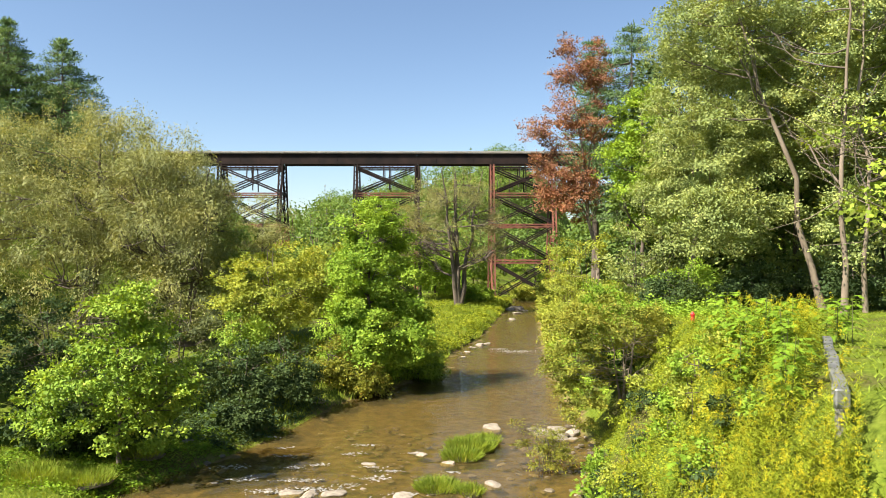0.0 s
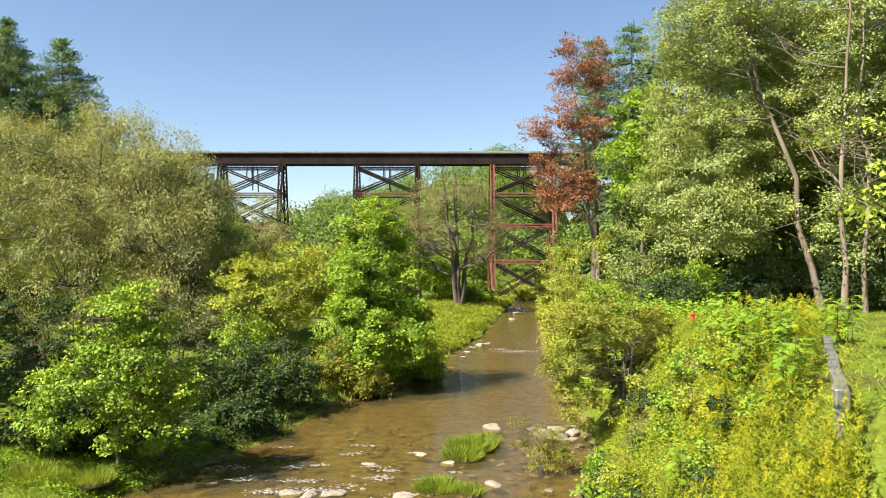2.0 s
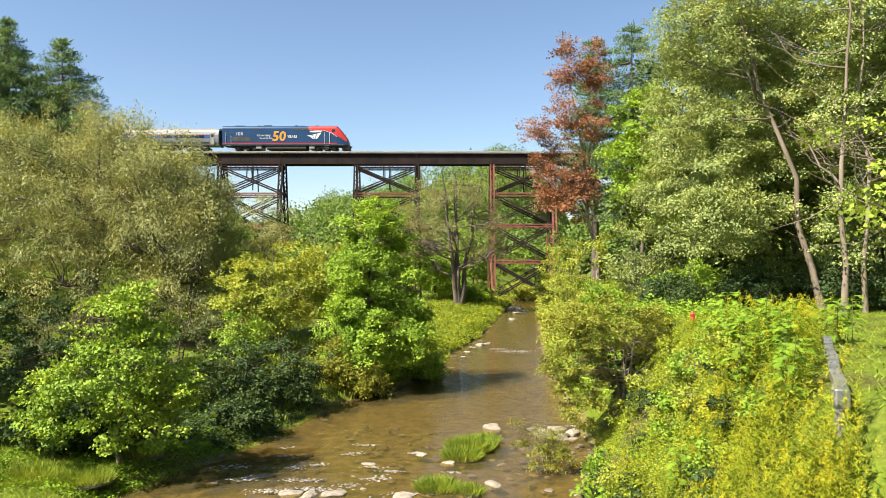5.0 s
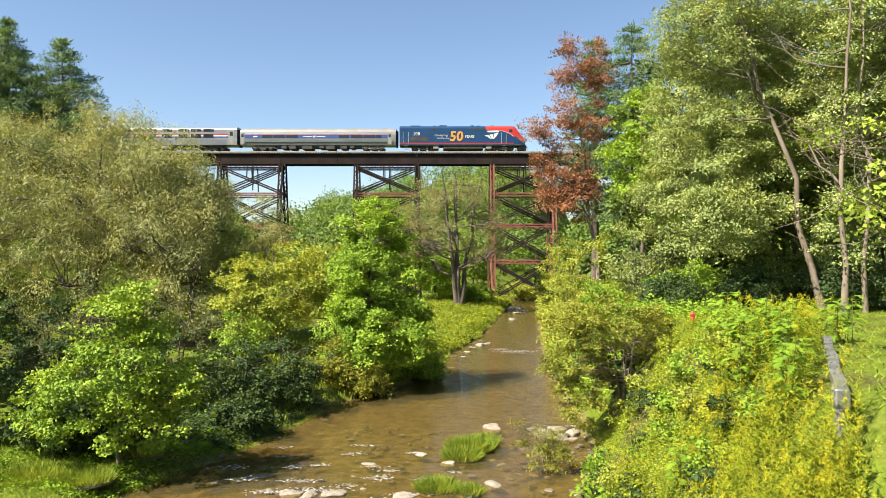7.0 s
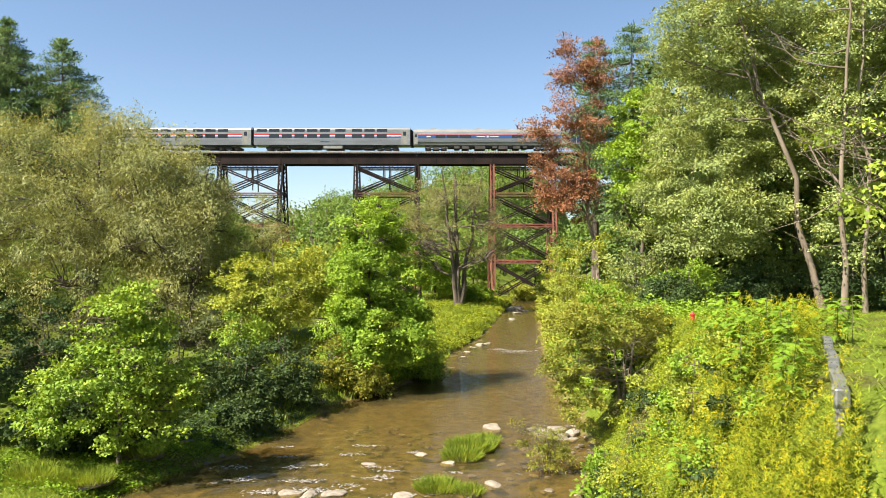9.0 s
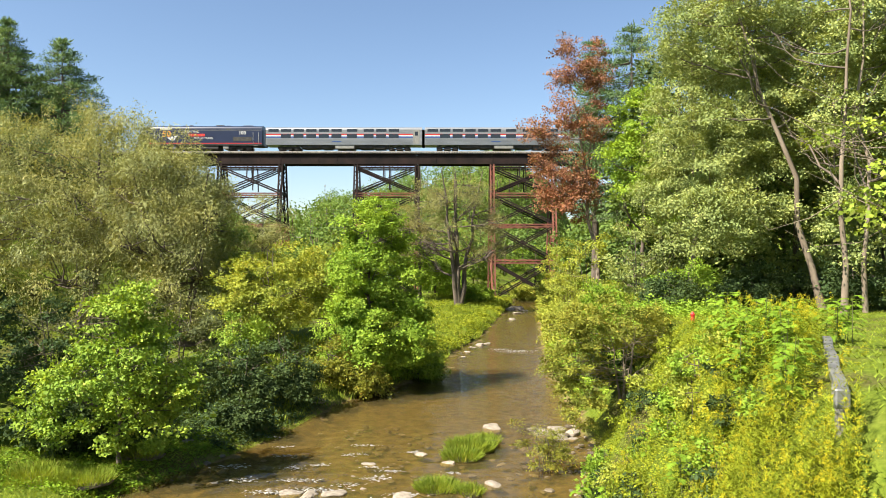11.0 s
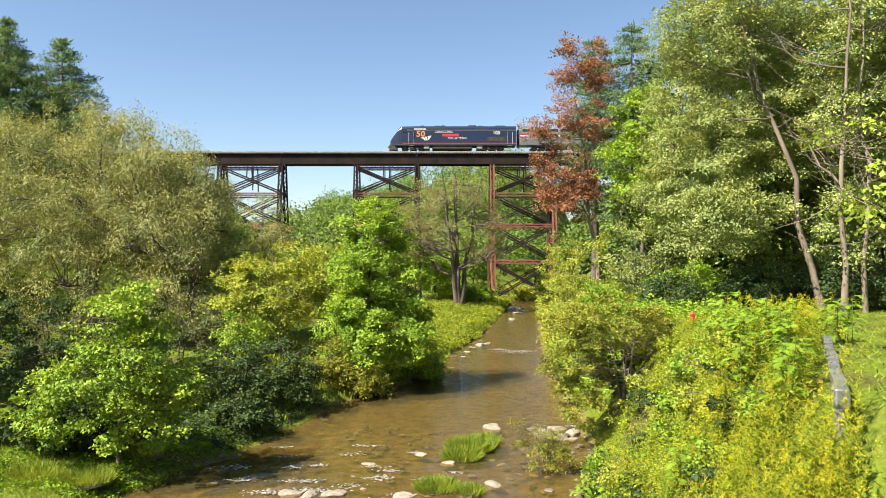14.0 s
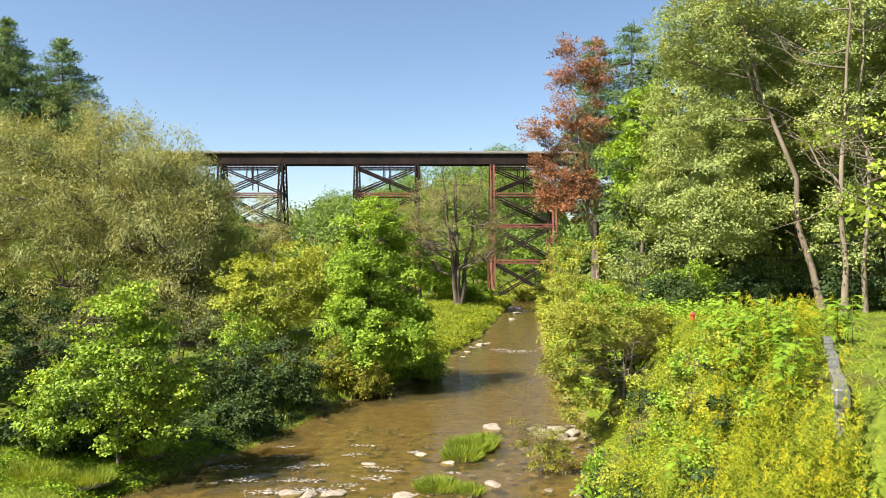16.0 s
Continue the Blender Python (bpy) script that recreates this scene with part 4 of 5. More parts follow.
def bogie(parent, x, base, r, wheel):
    """A truck: side frames, springs, axle boxes and two turning wheelsets."""
    bm = bmesh.new()
    for s in (-1, 1):
        y0, y1 = (s * 1.02, s * 1.2) if s > 0 else (s * 1.2, s * 1.02)
        add_box(bm, x - base / 2 - 0.45, x + base / 2 + 0.45, y0, y1, r + 0.10, r + 0.32, 0.03)
        add_box(bm, x - 0.55, x + 0.55, y0, y1, 0.28, r + 0.2, 0.03)
        for d in (-1, 1):
            add_box(bm, x + d * base / 2 - 0.2, x + d * base / 2 + 0.2, y0 - 0.04, y1 + 0.04, r - 0.2, r + 0.2, 0.04)
            for e in (-0.42, 0.42):
                add_box(bm, x + d * base / 2 + e - 0.09, x + d * base / 2 + e + 0.09, y0, y1, r - 0.05, r + 0.3, 0.03)
    add_box(bm, x - 0.35, x + 0.35, -1.0, 1.0, 0.35, 0.85, 0.03)
    fr = part("bogie", bm, UNDER, parent, "dusty dark truck frame")
    for d in (-1, 1):
        ws = under("wheelset", wheel, fr, "worn steel wheels on an axle")
        ws.location = (x + d * base / 2, 0, r)
        WHEELS.append((ws, r))


def side_rings(xs, half, z0, shoulder, roof, tumble=0.0):
    """Cross-section of a rail vehicle: sides, rounded shoulders and roof."""
    right = [(half - tumble, z0), (half, z0 + 0.5), (half, shoulder), (half - 0.10, shoulder + (roof - shoulder) * 0.45), (half - 0.42, shoulder + (roof - shoulder) * 0.82), (half - 0.95, roof)]
    ring = right + [(-y, z) for y, z in reversed(right)]
    return [(x, ring) for x in xs]


def locomotive(label, paint, navy, face):
    """A diesel passenger locomotive, nose towards +x; writing is painted on both sides."""
    top = new("locomotive")
    tagged(top, label, "locomotive")
    H = 1.5

    def ring(half, z0, sh, roof):
        return side_rings([0], half, z0, sh, roof)[0][1]
    st = [(-10.35, ring(H, 1.12, 3.75, 4.25)), (6.2, ring(H, 1.12, 3.75, 4.25)), (8.35, ring(H - 0.02, 1.12, 3.7, 4.2)),
          (9.05, ring(H - 0.08, 1.1, 3.2, 3.52)), (9.65, ring(H - 0.2, 1.08, 2.5, 2.75)), (10.05, ring(H - 0.3, 1.05, 2.0, 2.2)), (10.28, ring(H - 0.42, 0.95, 1.6, 1.75))]
    part("body", loft(st), paint, top)
    part("sill", box(-10.35, 9.6, -1.49, 1.49, 0.95, 1.13, 0.02), UNDER, top)
    part("pilot", loft([(9.2, [(-1.3, 0.25), (1.3, 0.25), (1.3, 1.1), (-1.3, 1.1)]), (10.45, [(-0.9, 0.18), (0.9, 0.18), (1.1, 1.1), (-1.1, 1.1)])]), UNDER, top, "dark nose plough")
    part("coupler", box(10.4, 10.75, -0.12, 0.12, 0.75, 1.0, 0.03), UNDER, top)
    part("fuel_tank", box(-3.2, 3.4, -1.35, 1.35, 0.35, 1.0, 0.12), UNDER, top, "black fuel tank")
    for x in (-4.4, 4.3):
        part("equipment_box", box(x - 0.45, x + 0.45, -1.38, 1.38, 0.42, 1.0, 0.04), GREYBOX, top)
    for x, w, h in ((-7.8, 1.6, 0.12), (-4.6, 0.7, 0.10), (-3.2, 1.3, 0.16), (1.6, 0.6, 0.14), (2.6, 0.8, 0.1), (5, 0.5, 0.12)):
        part("roof_vent", box(x - w / 2, x + w / 2, -0.5, 0.5, 4.2, 4.27 + h, 0.03), UNDER, top, "dark roof hatch")
    for s in (-1, 1):
        o = s * H

        def panel(name, x0, x1, z0, z1, mat, lab="", th=0.012):
            return part(name, box(x0, x1, min(o - s * 0.02, o + s * th), max(o - s * 0.02, o + s * th), z0, z1), mat, top, lab)
        panel("stripe", -10.3, 8.4, 1.24, 1.36, LOCO_RED, "thin red stripe", 0.02)
        panel("engine_grille", -8.7, -5.6, 1.62, 2.35, GRILLE, "dark louvred engine grille")
        for k in range(3):
            panel("louvre", -8.6 + k * 1.02, -7.72 + k * 1.02, 1.7, 2.27, UNDER, "", 0.03)
        panel("upper_grille", 1.2, 3.7, 3.45, 3.74, GRILLE, "dark radiator grille")
        panel("upper_grille", -5.2, -4.4, 3.5, 3.74, GRILLE)
        panel("cab_door", 6.45, 7.15, 1.4, 3.1, paint, "cab side door", 0.015)
        for x in (6.38, 7.22, -8.9, -9.75):
            part("grab_rail", box(x - 0.02, x + 0.02, o - 0.03 + s * 0.05, o + 0.03 + s * 0.05, 1.2, 3.1), WHITE, top)
        for x in (6.8, -9.3):
            for k in range(3):
                part("step", box(x - 0.35, x + 0.35, o - 0.12, o + 0.06, 0.32 + k * 0.3, 0.36 + k * 0.3), GREYBOX, top)
        panel("cab_window", 7.6, 8.15, 3.1, 3.6, GLASS, "dark cab side window", 0.02)
        if navy:
            panel("stripe", -10.3, 7.6, 3.42, 3.5, GREYBOX, "thin silver stripe")
            for k in range(3):
                panel("number_board", 4.4 + k * 0.68, 4.98 + k * 0.68, 3.52, 3.74, CREAM, "cream vent panel", 0.03)
        else:
            # red wedge over the cab with a white edge
            bm = bmesh.new()
            y0, y1 = o, o + s * 0.014
            for y in (y0, y1):
                [bm.verts.new((x, y, z)) for x, z in ((3.7, 3.74), (3.9, 3.5), (6.6, 3.34), (7.6, 3.0), (8.42, 2.4), (8.42, 3.66), (8.3, 3.74))]
            v = list(bm.verts)
            k = 7
            bm.faces.new(v[:k])
            bm.faces.new(v[k:][::-1])
            for i in range(k):
                bm.faces.new((v[i], v[(i + 1) % k], v[k + (i + 1) % k], v[k + i]))
            bmesh.ops.recalc_face_normals(bm, faces=bm.faces)
            part("red_wedge", bm, LOCO_RED, top, "bright red cab panel")
            bm = bmesh.new()
            for (xa, za), (xb, zb) in zip(((3.9, 3.47), (6.6, 3.31), (7.6, 2.97)), ((6.6, 3.31), (7.6, 2.97), (8.42, 2.37))):
                beam(bm, (xa, o + s * 0.006, za), (xb, o + s * 0.006, zb), 0.06, 0.03)
            part("stripe", bm, WHITE, top, "thin white edge stripe")
        # writing, placed along the side as read by a viewer
        if navy:
            lettering(top, "100", -7.4 if s < 0 else -6.55, 2.75, 0.78, WHITE, s, bold=0.015, width=1.15)
            if s > 0:
                lettering(top, "50", 6.0, 2.38, 1.35, ORANGE, s, bold=0.03, width=1.45)
                lettering(top, "CONNECTING", 2.95, 3.0, 0.50, WHITE, s, width=2.95)
                part("word_bar", box(-1.0, 1.75, o, o + 0.012, 2.42, 2.86), LOCO_RED, top, "red painted word bar")
                lettering(top, "FOR 50 YEARS", 0.8, 1.98, 0.50, WHITE, s, width=3.05)
                swoosh(top, 5.35, 1.75, 1.9, 0.85, WHITE, s)
        elif s < 0:
            lettering(top, "108", -8.15, 2.58, 0.85, WHITE, s, width=1.15)
            lettering(top, "Connecting", -4.65, 2.45, 0.52, WHITE, s, shear=0.2, width=2.2)
            lettering(top, "America for", -4.25, 1.98, 0.50, WHITE, s, shear=0.2, width=2.1)
            lettering(top, "50", -2.2, 1.72, 2.2, ORANGE, s, shear=0.1, bold=0.06, width=2.3)
            lettering(top, "YEARS", 0.28, 2.2, 0.58, WHITE, s, shear=0.2, bold=0.01, width=1.65)
            swoosh(top, 3.5, 2.0, 2.4, 1.05, WHITE, s)
            part("word_bar", box(4.0, 5.9, o - 0.012, o, 3.1, 3.27), WHITE, top, "white painted word bar")
    if not navy:
        part("red_nose", loft([(8.36, ring(H - 0.005, 2.5, 3.7, 4.215)), (9.06, ring(H - 0.065, 2.2, 3.2, 3.54)), (9.66, ring(H - 0.185, 1.75, 2.5, 2.77)), (10.06, ring(H - 0.285, 1.45, 2.0, 2.22))]), LOCO_RED, top, "sloping red nose panel")
        cap = [(1.506, 3.745), (1.406, 3.97), (1.086, 4.165), (0.555, 4.262)]
        part("red_roof", loft([(x, cap + [(-y, z) for y, z in reversed(cap)]) for x in (3.75, 8.34)]), LOCO_RED, top, "red cab roof")
    part("windshield", loft([(8.48, [(-1.05, 3.7), (1.05, 3.7), (1.0, 4.12), (-1.0, 4.12)]), (9.0, [(-1.1, 3.2), (1.1, 3.2), (1.05, 3.62), (-1.05, 3.62)])]), GLASS, top, "dark sloping windshield")
    part("headlight", box(9.3, 9.66, -0.3, 0.3, 2.7, 2.95, 0.03), GREYBOX, top)
    wm = wheelset_mesh(0.51)
    bogie(top, -6.55, 2.74, 0.51, wm)
    bogie(top, 6.55, 2.74, 0.51, wm)
    return top


def ends(top, L, z0, z1):
    for s in (-1, 1):
        part("gangway", box(min(s * L, s * (L + 0.32)), max(s * L, s * (L + 0.32)), -0.6, 0.6, z0, z1, 0.04), UNDER, top, "black rubber gangway")
        part("coupler", box(min(s * L, s * (L + 0.33)), max(s * L, s * (L + 0.33)), -0.12, 0.12, 0.75, 1.0, 0.02), UNDER, top)


def corrugations(top, x0, x1, z0, z1, half, n, face):
    bm = bmesh.new()
    for i in range(n):
        z = z0 + (z1 - z0) * (i + 0.5) / n
        y0, y1 = sorted((face * (half - 0.01), face * (half + 0.018)))
        add_box(bm, x0, x1, y0, y1, z - 0.3 * (z1 - z0) / n, z + 0.3 * (z1 - z0) / n)
    part("fluting", bm, STAINLESS, top, "fluted stainless side panel")


def round_coach(label):
    """A tubular stainless coach with a blue window band."""
    top = new("passenger_coach")
    tagged(top, label, "rail coach", "coaches of the train")
    ring = [(1.30, 1.0), (1.44, 1.5), (1.52, 2.1), (1.52, 2.7), (1.44, 3.15), (1.24, 3.5), (0.85, 3.75), (0.4, 3.85)]
    ring = ring + [(-y, z) for y, z in reversed(ring)]
    part("body", loft([(-12.75, ring), (12.75, ring)]), STAINLESS, top)
    rr = [(1.455, 3.16), (1.255, 3.51), (0.86, 3.765), (0.4, 3.865)]
    part("roof", loft([(-12.5, rr + [(-y, z) for y, z in reversed(rr)]), (12.5, rr + [(-y, z) for y, z in reversed(rr)])]), ROOF_TAN, top, "dusty tan roof")
    for s in (-1, 1):
        def panel(name, x0, x1, z0, z1, mat, lab="", th=1.535):
            y0, y1 = sorted((s * 1.45, s * th))
            return part(name, box(x0, x1, y0, y1, z0, z1), mat, top, lab)
        panel("window_band", -12.0, 11.4, 2.12, 2.68, STRIPE_BLUE, "blue window band")
        panel("stripe", -12.0, 11.4, 2.70, 2.76, LOCO_RED, "thin red stripe")
        panel("stripe", -12.0, 11.4, 2.765, 2.80, WHITE, "thin white stripe")
        for x0, w in ((-9.1, 1.6), (-7.3, 1.9), (-5.2, 1.9), (3.4, 1.7), (5.45, 1.9), (7.5, 1.9), (9.5, 0.9)):
            panel("window", x0, x0 + w, 2.17, 2.63, GLASS, "dark tinted window", 1.55)
        for x0, w in ((-2.4, 1.4), (-0.2, 1.4)):
            panel("word_bar", x0, x0 + w, 2.34, 2.46, WHITE, "white painted word bar", 1.545)
        panel("emblem_band", -10.6, -9.9, 2.3, 2.5, WHITE, "white emblem shape", 1.545)
        panel("emblem_band", -0.75, -0.4, 2.25, 2.55, WHITE, "white emblem shape", 1.545)
        for x in (-12.35, 11.75):
            panel("door", x - 0.32, x + 0.32, 1.1, 3.0, GREYBOX, "grey end door", 1.53)
            panel("window", x - 0.18, x + 0.18, 2.3, 2.75, GLASS, "small door window", 1.55)
        corrugations(top, -12.0, 11.4, 1.55, 2.05, 1.5, 5, s)
    part("underframe", box(-7.2, 7.2, -1.1, 1.1, 0.66, 1.02, 0.04), UNDER, top, "dark underframe")
    for x, w, z in ((-5.6, 0.9, 0.45), (-4.2, 1.2, 0.4), (-1.8, 1.7, 0.35), (0.6, 0.8, 0.5), (2.0, 1.5, 0.35), (4.2, 1.1, 0.42), (5.6, 0.7, 0.5)):
        part("equipment_box", box(x - w / 2, x + w / 2, -1.25, 1.25, z, 1.02, 0.05), UNDER, top)
    for x in (-9.5, -2, 6, 11):
        part("roof_vent", box(x - 0.4, x + 0.4, -0.3, 0.3, 3.83, 3.95, 0.03), ROOF_TAN, top)
    ends(top, 12.75, 1.1, 3.5)
    wm = wheelset_mesh(0.46)
    bogie(top, -9.07, 2.6, 0.46, wm)
    bogie(top, 9.07, 2.6, 0.46, wm)
    return top


def sleeper_coach(label):
    """A flat-sided stainless sleeping coach with two rows of windows and a three-coloured band."""
    top = new("passenger_coach")
    tagged(top, label, "rail coach", "coaches of the train")
    part("body", loft(side_rings([-12.8, 12.8], 1.52, 1.02, 3.55, 4.05)), STAINLESS, top)
    for s in (-1, 1):
        def panel(name, x0, x1, z0, z1, mat, lab="", th=1.53):
            y0, y1 = sorted((s * 1.45, s * th))
            return part(name, box(x0, x1, y0, y1, z0, z1), mat, top, lab)
        for z0, z1, mat, lab in ((2.62, 2.84, LOCO_RED, "red band"), (2.42, 2.62, WHITE, "white band"), (2.20, 2.42, STRIPE_BLUE, "blue band")):
            panel("stripe", -12.75, 11.3, z0, z1, mat, lab)
        low = [-10.3 + 2.07 * k for k in range(5)] + [0.52, 3.25, 5.3, 7.35]
        high = [-12.35] + low
        for x in low:
            panel("window", x, x + 1.62, 2.18, 2.8, GLASS, "dark tinted window", 1.55)
        for x in high:
            panel("window", x, x + 1.68, 3.2, 3.62, GLASS, "dark upper window", 1.55)
        panel("name_bar", -1.9, -0.4, 1.5, 1.64, STRIPE_BLUE, "blue painted word bar", 1.56)
        panel("door", 11.4, 12.4, 1.15, 3.45, GREYBOX, "grey boarding door", 1.54)
        panel("window", 11.65, 12.15, 2.55, 3.2, GLASS, "door window", 1.56)
        corrugations(top, -12.7, 11.2, 1.1, 2.1, 1.52, 8, s)
        panel("battery_box", -1.4, 1.7, 0.45, 1.0, GREYBOX, "light grey battery box", 1.44)
    part("underframe", box(-7.2, 7.2, -1.15, 1.15, 0.62, 1.02, 0.04), UNDER, top, "dark underframe")
    for x, w, z in ((-5.5, 2.6, 0.55), (-2.9, 1.6, 0.5), (3.6, 2.2, 0.5), (5.9, 1.8, 0.45)):
        part("equipment_box", box(x - w / 2, x + w / 2, -1.3, 1.3, z, 1.03, 0.05), UNDER, top)
    ends(top, 12.8, 1.1, 3.7)
    wm = wheelset_mesh(0.46)
    bogie(top, -9.07, 2.6, 0.46, wm)
    bogie(top, 9.07, 2.6, 0.46, wm)
    return top


TRAIN = [(locomotive("blue diesel locomotive with a red cab top", LOCO_BLUE, False, -1), 0.0, 0),
         (round_coach("silver tubular passenger coach with blue window band"), -23.72, 0),
         (sleeper_coach("silver sleeping coach with red white blue band"), -49.80, 0),
         (sleeper_coach("silver sleeping coach coupled before the navy locomotive"), -75.85, 0),
         (locomotive("navy blue diesel locomotive with thin red stripe", LOCO_NAVY, True, 1), -99.6, 180)]


# ---- low plants, stones and small things by the creek ----
def right_edge(y):
    return np.interp(y, EDGE_Y, EDGE_R)


def goldenrod_plant(rng, h):
    """Stem, narrow leaves and an arching flower plume, as arrays in the plant's own space."""
    bend = rng.normal(0, 0.10 * h, 2)
    pts = [(bend[0] * t * t, bend[1] * t * t, h * t - 0.05) for t in np.linspace(0, 1, 5)]
    n = 46
    t = rng.uniform(0.08, 0.95, n)
    at = np.stack([bend[0] * t * t, bend[1] * t * t, h * t], 1)
    a = rng.random(n) * 6.283
    axis = np.stack([np.cos(a), np.sin(a), rng.uniform(0.1, 0.9, n)], 1)
    ln = rng.uniform(0.08, 0.16, n) * (1.15 - 0.5 * t)
    leaf = (at, axis, np.stack([-np.cos(a) * 0.4, -np.sin(a) * 0.4, np.ones(n)], 1), ln, ln * 0.2)
    k = 8
    fa, faxis = [], []
    for i in range(k):
        b, r = rng.random() * 6.283, rng.uniform(0.03, 0.08)
        z0 = h * rng.uniform(0.86, 1.0)
        for q in np.linspace(0.2, 1, 8):
            fa.append((bend[0] + math.cos(b) * r * q, bend[1] + math.sin(b) * r * q, z0 + 0.09 * q - 0.08 * q * q))
            faxis.append((math.cos(b), math.sin(b), 0.9))
    fa, faxis = np.array(fa) + rng.normal(0, 0.012, (k * 8, 3)), np.array(faxis) + rng.normal(0, 0.5, (k * 8, 3))
    fl = rng.uniform(0.012, 0.024, len(fa))
    return pts, leaf, (fa, faxis, rng.normal(size=fa.shape) + (0, 0, 0.8), fl, fl * 0.75)


def make_goldenrod():
    rng = np.random.default_rng(300)
    kinds = []
    for i in range(7):
        pts, leaf, flo = goldenrod_plant(rng, 0.95 + 0.09 * i)
        top = new("goldenrod")
        tagged(top, "goldenrod plant with yellow flower plumes on green stem", "wildflower", "goldenrods on the bank")
        under("stem", Soup().tube(pts, [0.008, 0.007, 0.006, 0.005, 0.003], 4).mesh("stem", STEM), top)
        under("foliage", leaves("foliage", HERB, *leaf), top)
        if i % 7 not in (1, 4):
            under("flower_head", leaves("flower_head", FLOWER, *flo), top, "yellow flower plume")
        kinds.append((top, leaf, flo))
    spots = []
    while len(spots) < 1500:
        y = 8 + 19 * rng.random() ** 1.3
        x = rng.uniform(right_edge(y) + 0.7, 0.66 * y + 1.0)
        patch = noise.noise((x * 0.35, y * 0.3, 7)) + 0.25 * (y < 15) - 0.35 * (y > 18) - 2.0 * (11.0 < y < 20 and x > 0.53 * y) - 2.0 * (x > 0.60 * y) - 2.0 * (y > 22.5)
        if patch > rng.uniform(-0.45, 0.35):
            spots.append((y, x))
    spots.sort()
    used = set()
    A, B = [[] for _ in range(5)], [[] for _ in range(5)]
    for i, (y, x) in enumerate(spots):
        k = i % 7
        z, turn, sc = gz(x, y), rng.random() * 360, 1.0
        if i < 280:
            m = pose(x, y, z, rng.normal(0, 5), rng.normal(0, 5), turn)
            if k not in used:
                used.add(k)
                kinds[k][0].matrix_basis = m
            else:
                copy_thing(kinds[k][0], m)
            continue
        c, s = math.cos(radians(turn)), math.sin(radians(turn))
        R = np.array(((c, s, 0), (-s, c, 0), (0, 0, 1)))
        for store, arr in ((A, kinds[k][1]), (B, kinds[k][2])) if k not in (1, 4) else ((A, kinds[k][1]),):
            store[0].append(arr[0] @ R + (x, y, z))
            store[1].append(arr[1] @ R)
            store[2].append(arr[2] @ R)
            store[3].append(arr[3])
            store[4].append(arr[4])
    ob = new("goldenrod_leaves", leaves("goldenrod_leaves", HERB, *[np.concatenate(q) for q in A]))
    tagged(ob, "thick green foliage of goldenrods on the bank", "wildflowers", kind="stuff")
    ob = new("goldenrod_flowers", leaves("goldenrod_flowers", FLOWER, *[np.concatenate(q) for q in B]))
    tagged(ob, "yellow plumes of goldenrods on the bank", "wildflowers", kind="stuff")


def make_sumac():
    rng = np.random.default_rng(310)
    made = []
    for i in range(4):
        top = new("sumac")
        tagged(top, "young sumac with bright green feathered leaves", "shrub", "sumacs on the bank")
        h = 0.9 + 0.2 * i
        under("stem", Soup().tube([(0, 0, -0.1), (0.03, 0.02, h * 0.6), (0.05, 0, h)], [0.012, 0.010, 0.006], 5).mesh("stem", STEM), top)
        for f in range(14):
            a = f * 2.4 + rng.random()
            z0, L = h * (0.25 + 0.75 * f / 14), rng.uniform(0.28, 0.5)
            d = np.array((math.cos(a), math.sin(a), 0))
            t = np.linspace(0.12, 1, 12)
            rach = np.array((0.04, 0, z0)) + d * (L * t)[:, None] + np.array((0, 0, 1.0)) * (L * (0.75 * t - 0.85 * t * t))[:, None]
            side = np.array((-d[1], d[0], 0))
            ln = 0.115 * np.sin(np.pi * (0.2 + 0.7 * t))
            vs, fs = [tuple(q) for q in rach], []
            for k in range(11):
                for sg in (-1, 1):
                    w = sg * side + d * 0.5 - np.array((0, 0, 0.2)) + rng.normal(0, 0.12, 3)
                    base = len(vs)
                    mid = (rach[k] + rach[k + 1]) / 2
                    vs += [tuple(rach[k] + w * ln[k] * 0.5), tuple(mid + w * ln[k]), tuple(rach[k + 1] * 0.4 + mid * 0.6 + w * ln[k] * 0.45)]
                    fs.append((k, base, base + 1, base + 2, k + 1))
            under("frond", mesh_from("frond", vs, fs, FERN), top)
        made.append(top)
    spots = []
    while len(spots) < 62:
        y = rng.uniform(13, 25)
        px = rng.uniform(0.40, 0.60)
        x = px * y
        if x > right_edge(y) + 3 and not (px > 0.505 and y < 19.5) and y < 22:
            spots.append((x, y))
    spots += [(3.9, 17.5), (4.4, 19), (3.6, 14.5), (4.6, 22.5), (5.5, 16), (5.9, 20.5), (3.3, 12.6)]
    for i, (x, y) in enumerate(spots):
        m = pose(x, y, gz(x, y), rng.normal(0, 4), rng.normal(0, 4), rng.random() * 360)
        if i < 4:
            made[i].matrix_basis = m
        else:
            copy_thing(made[i % 4], m)


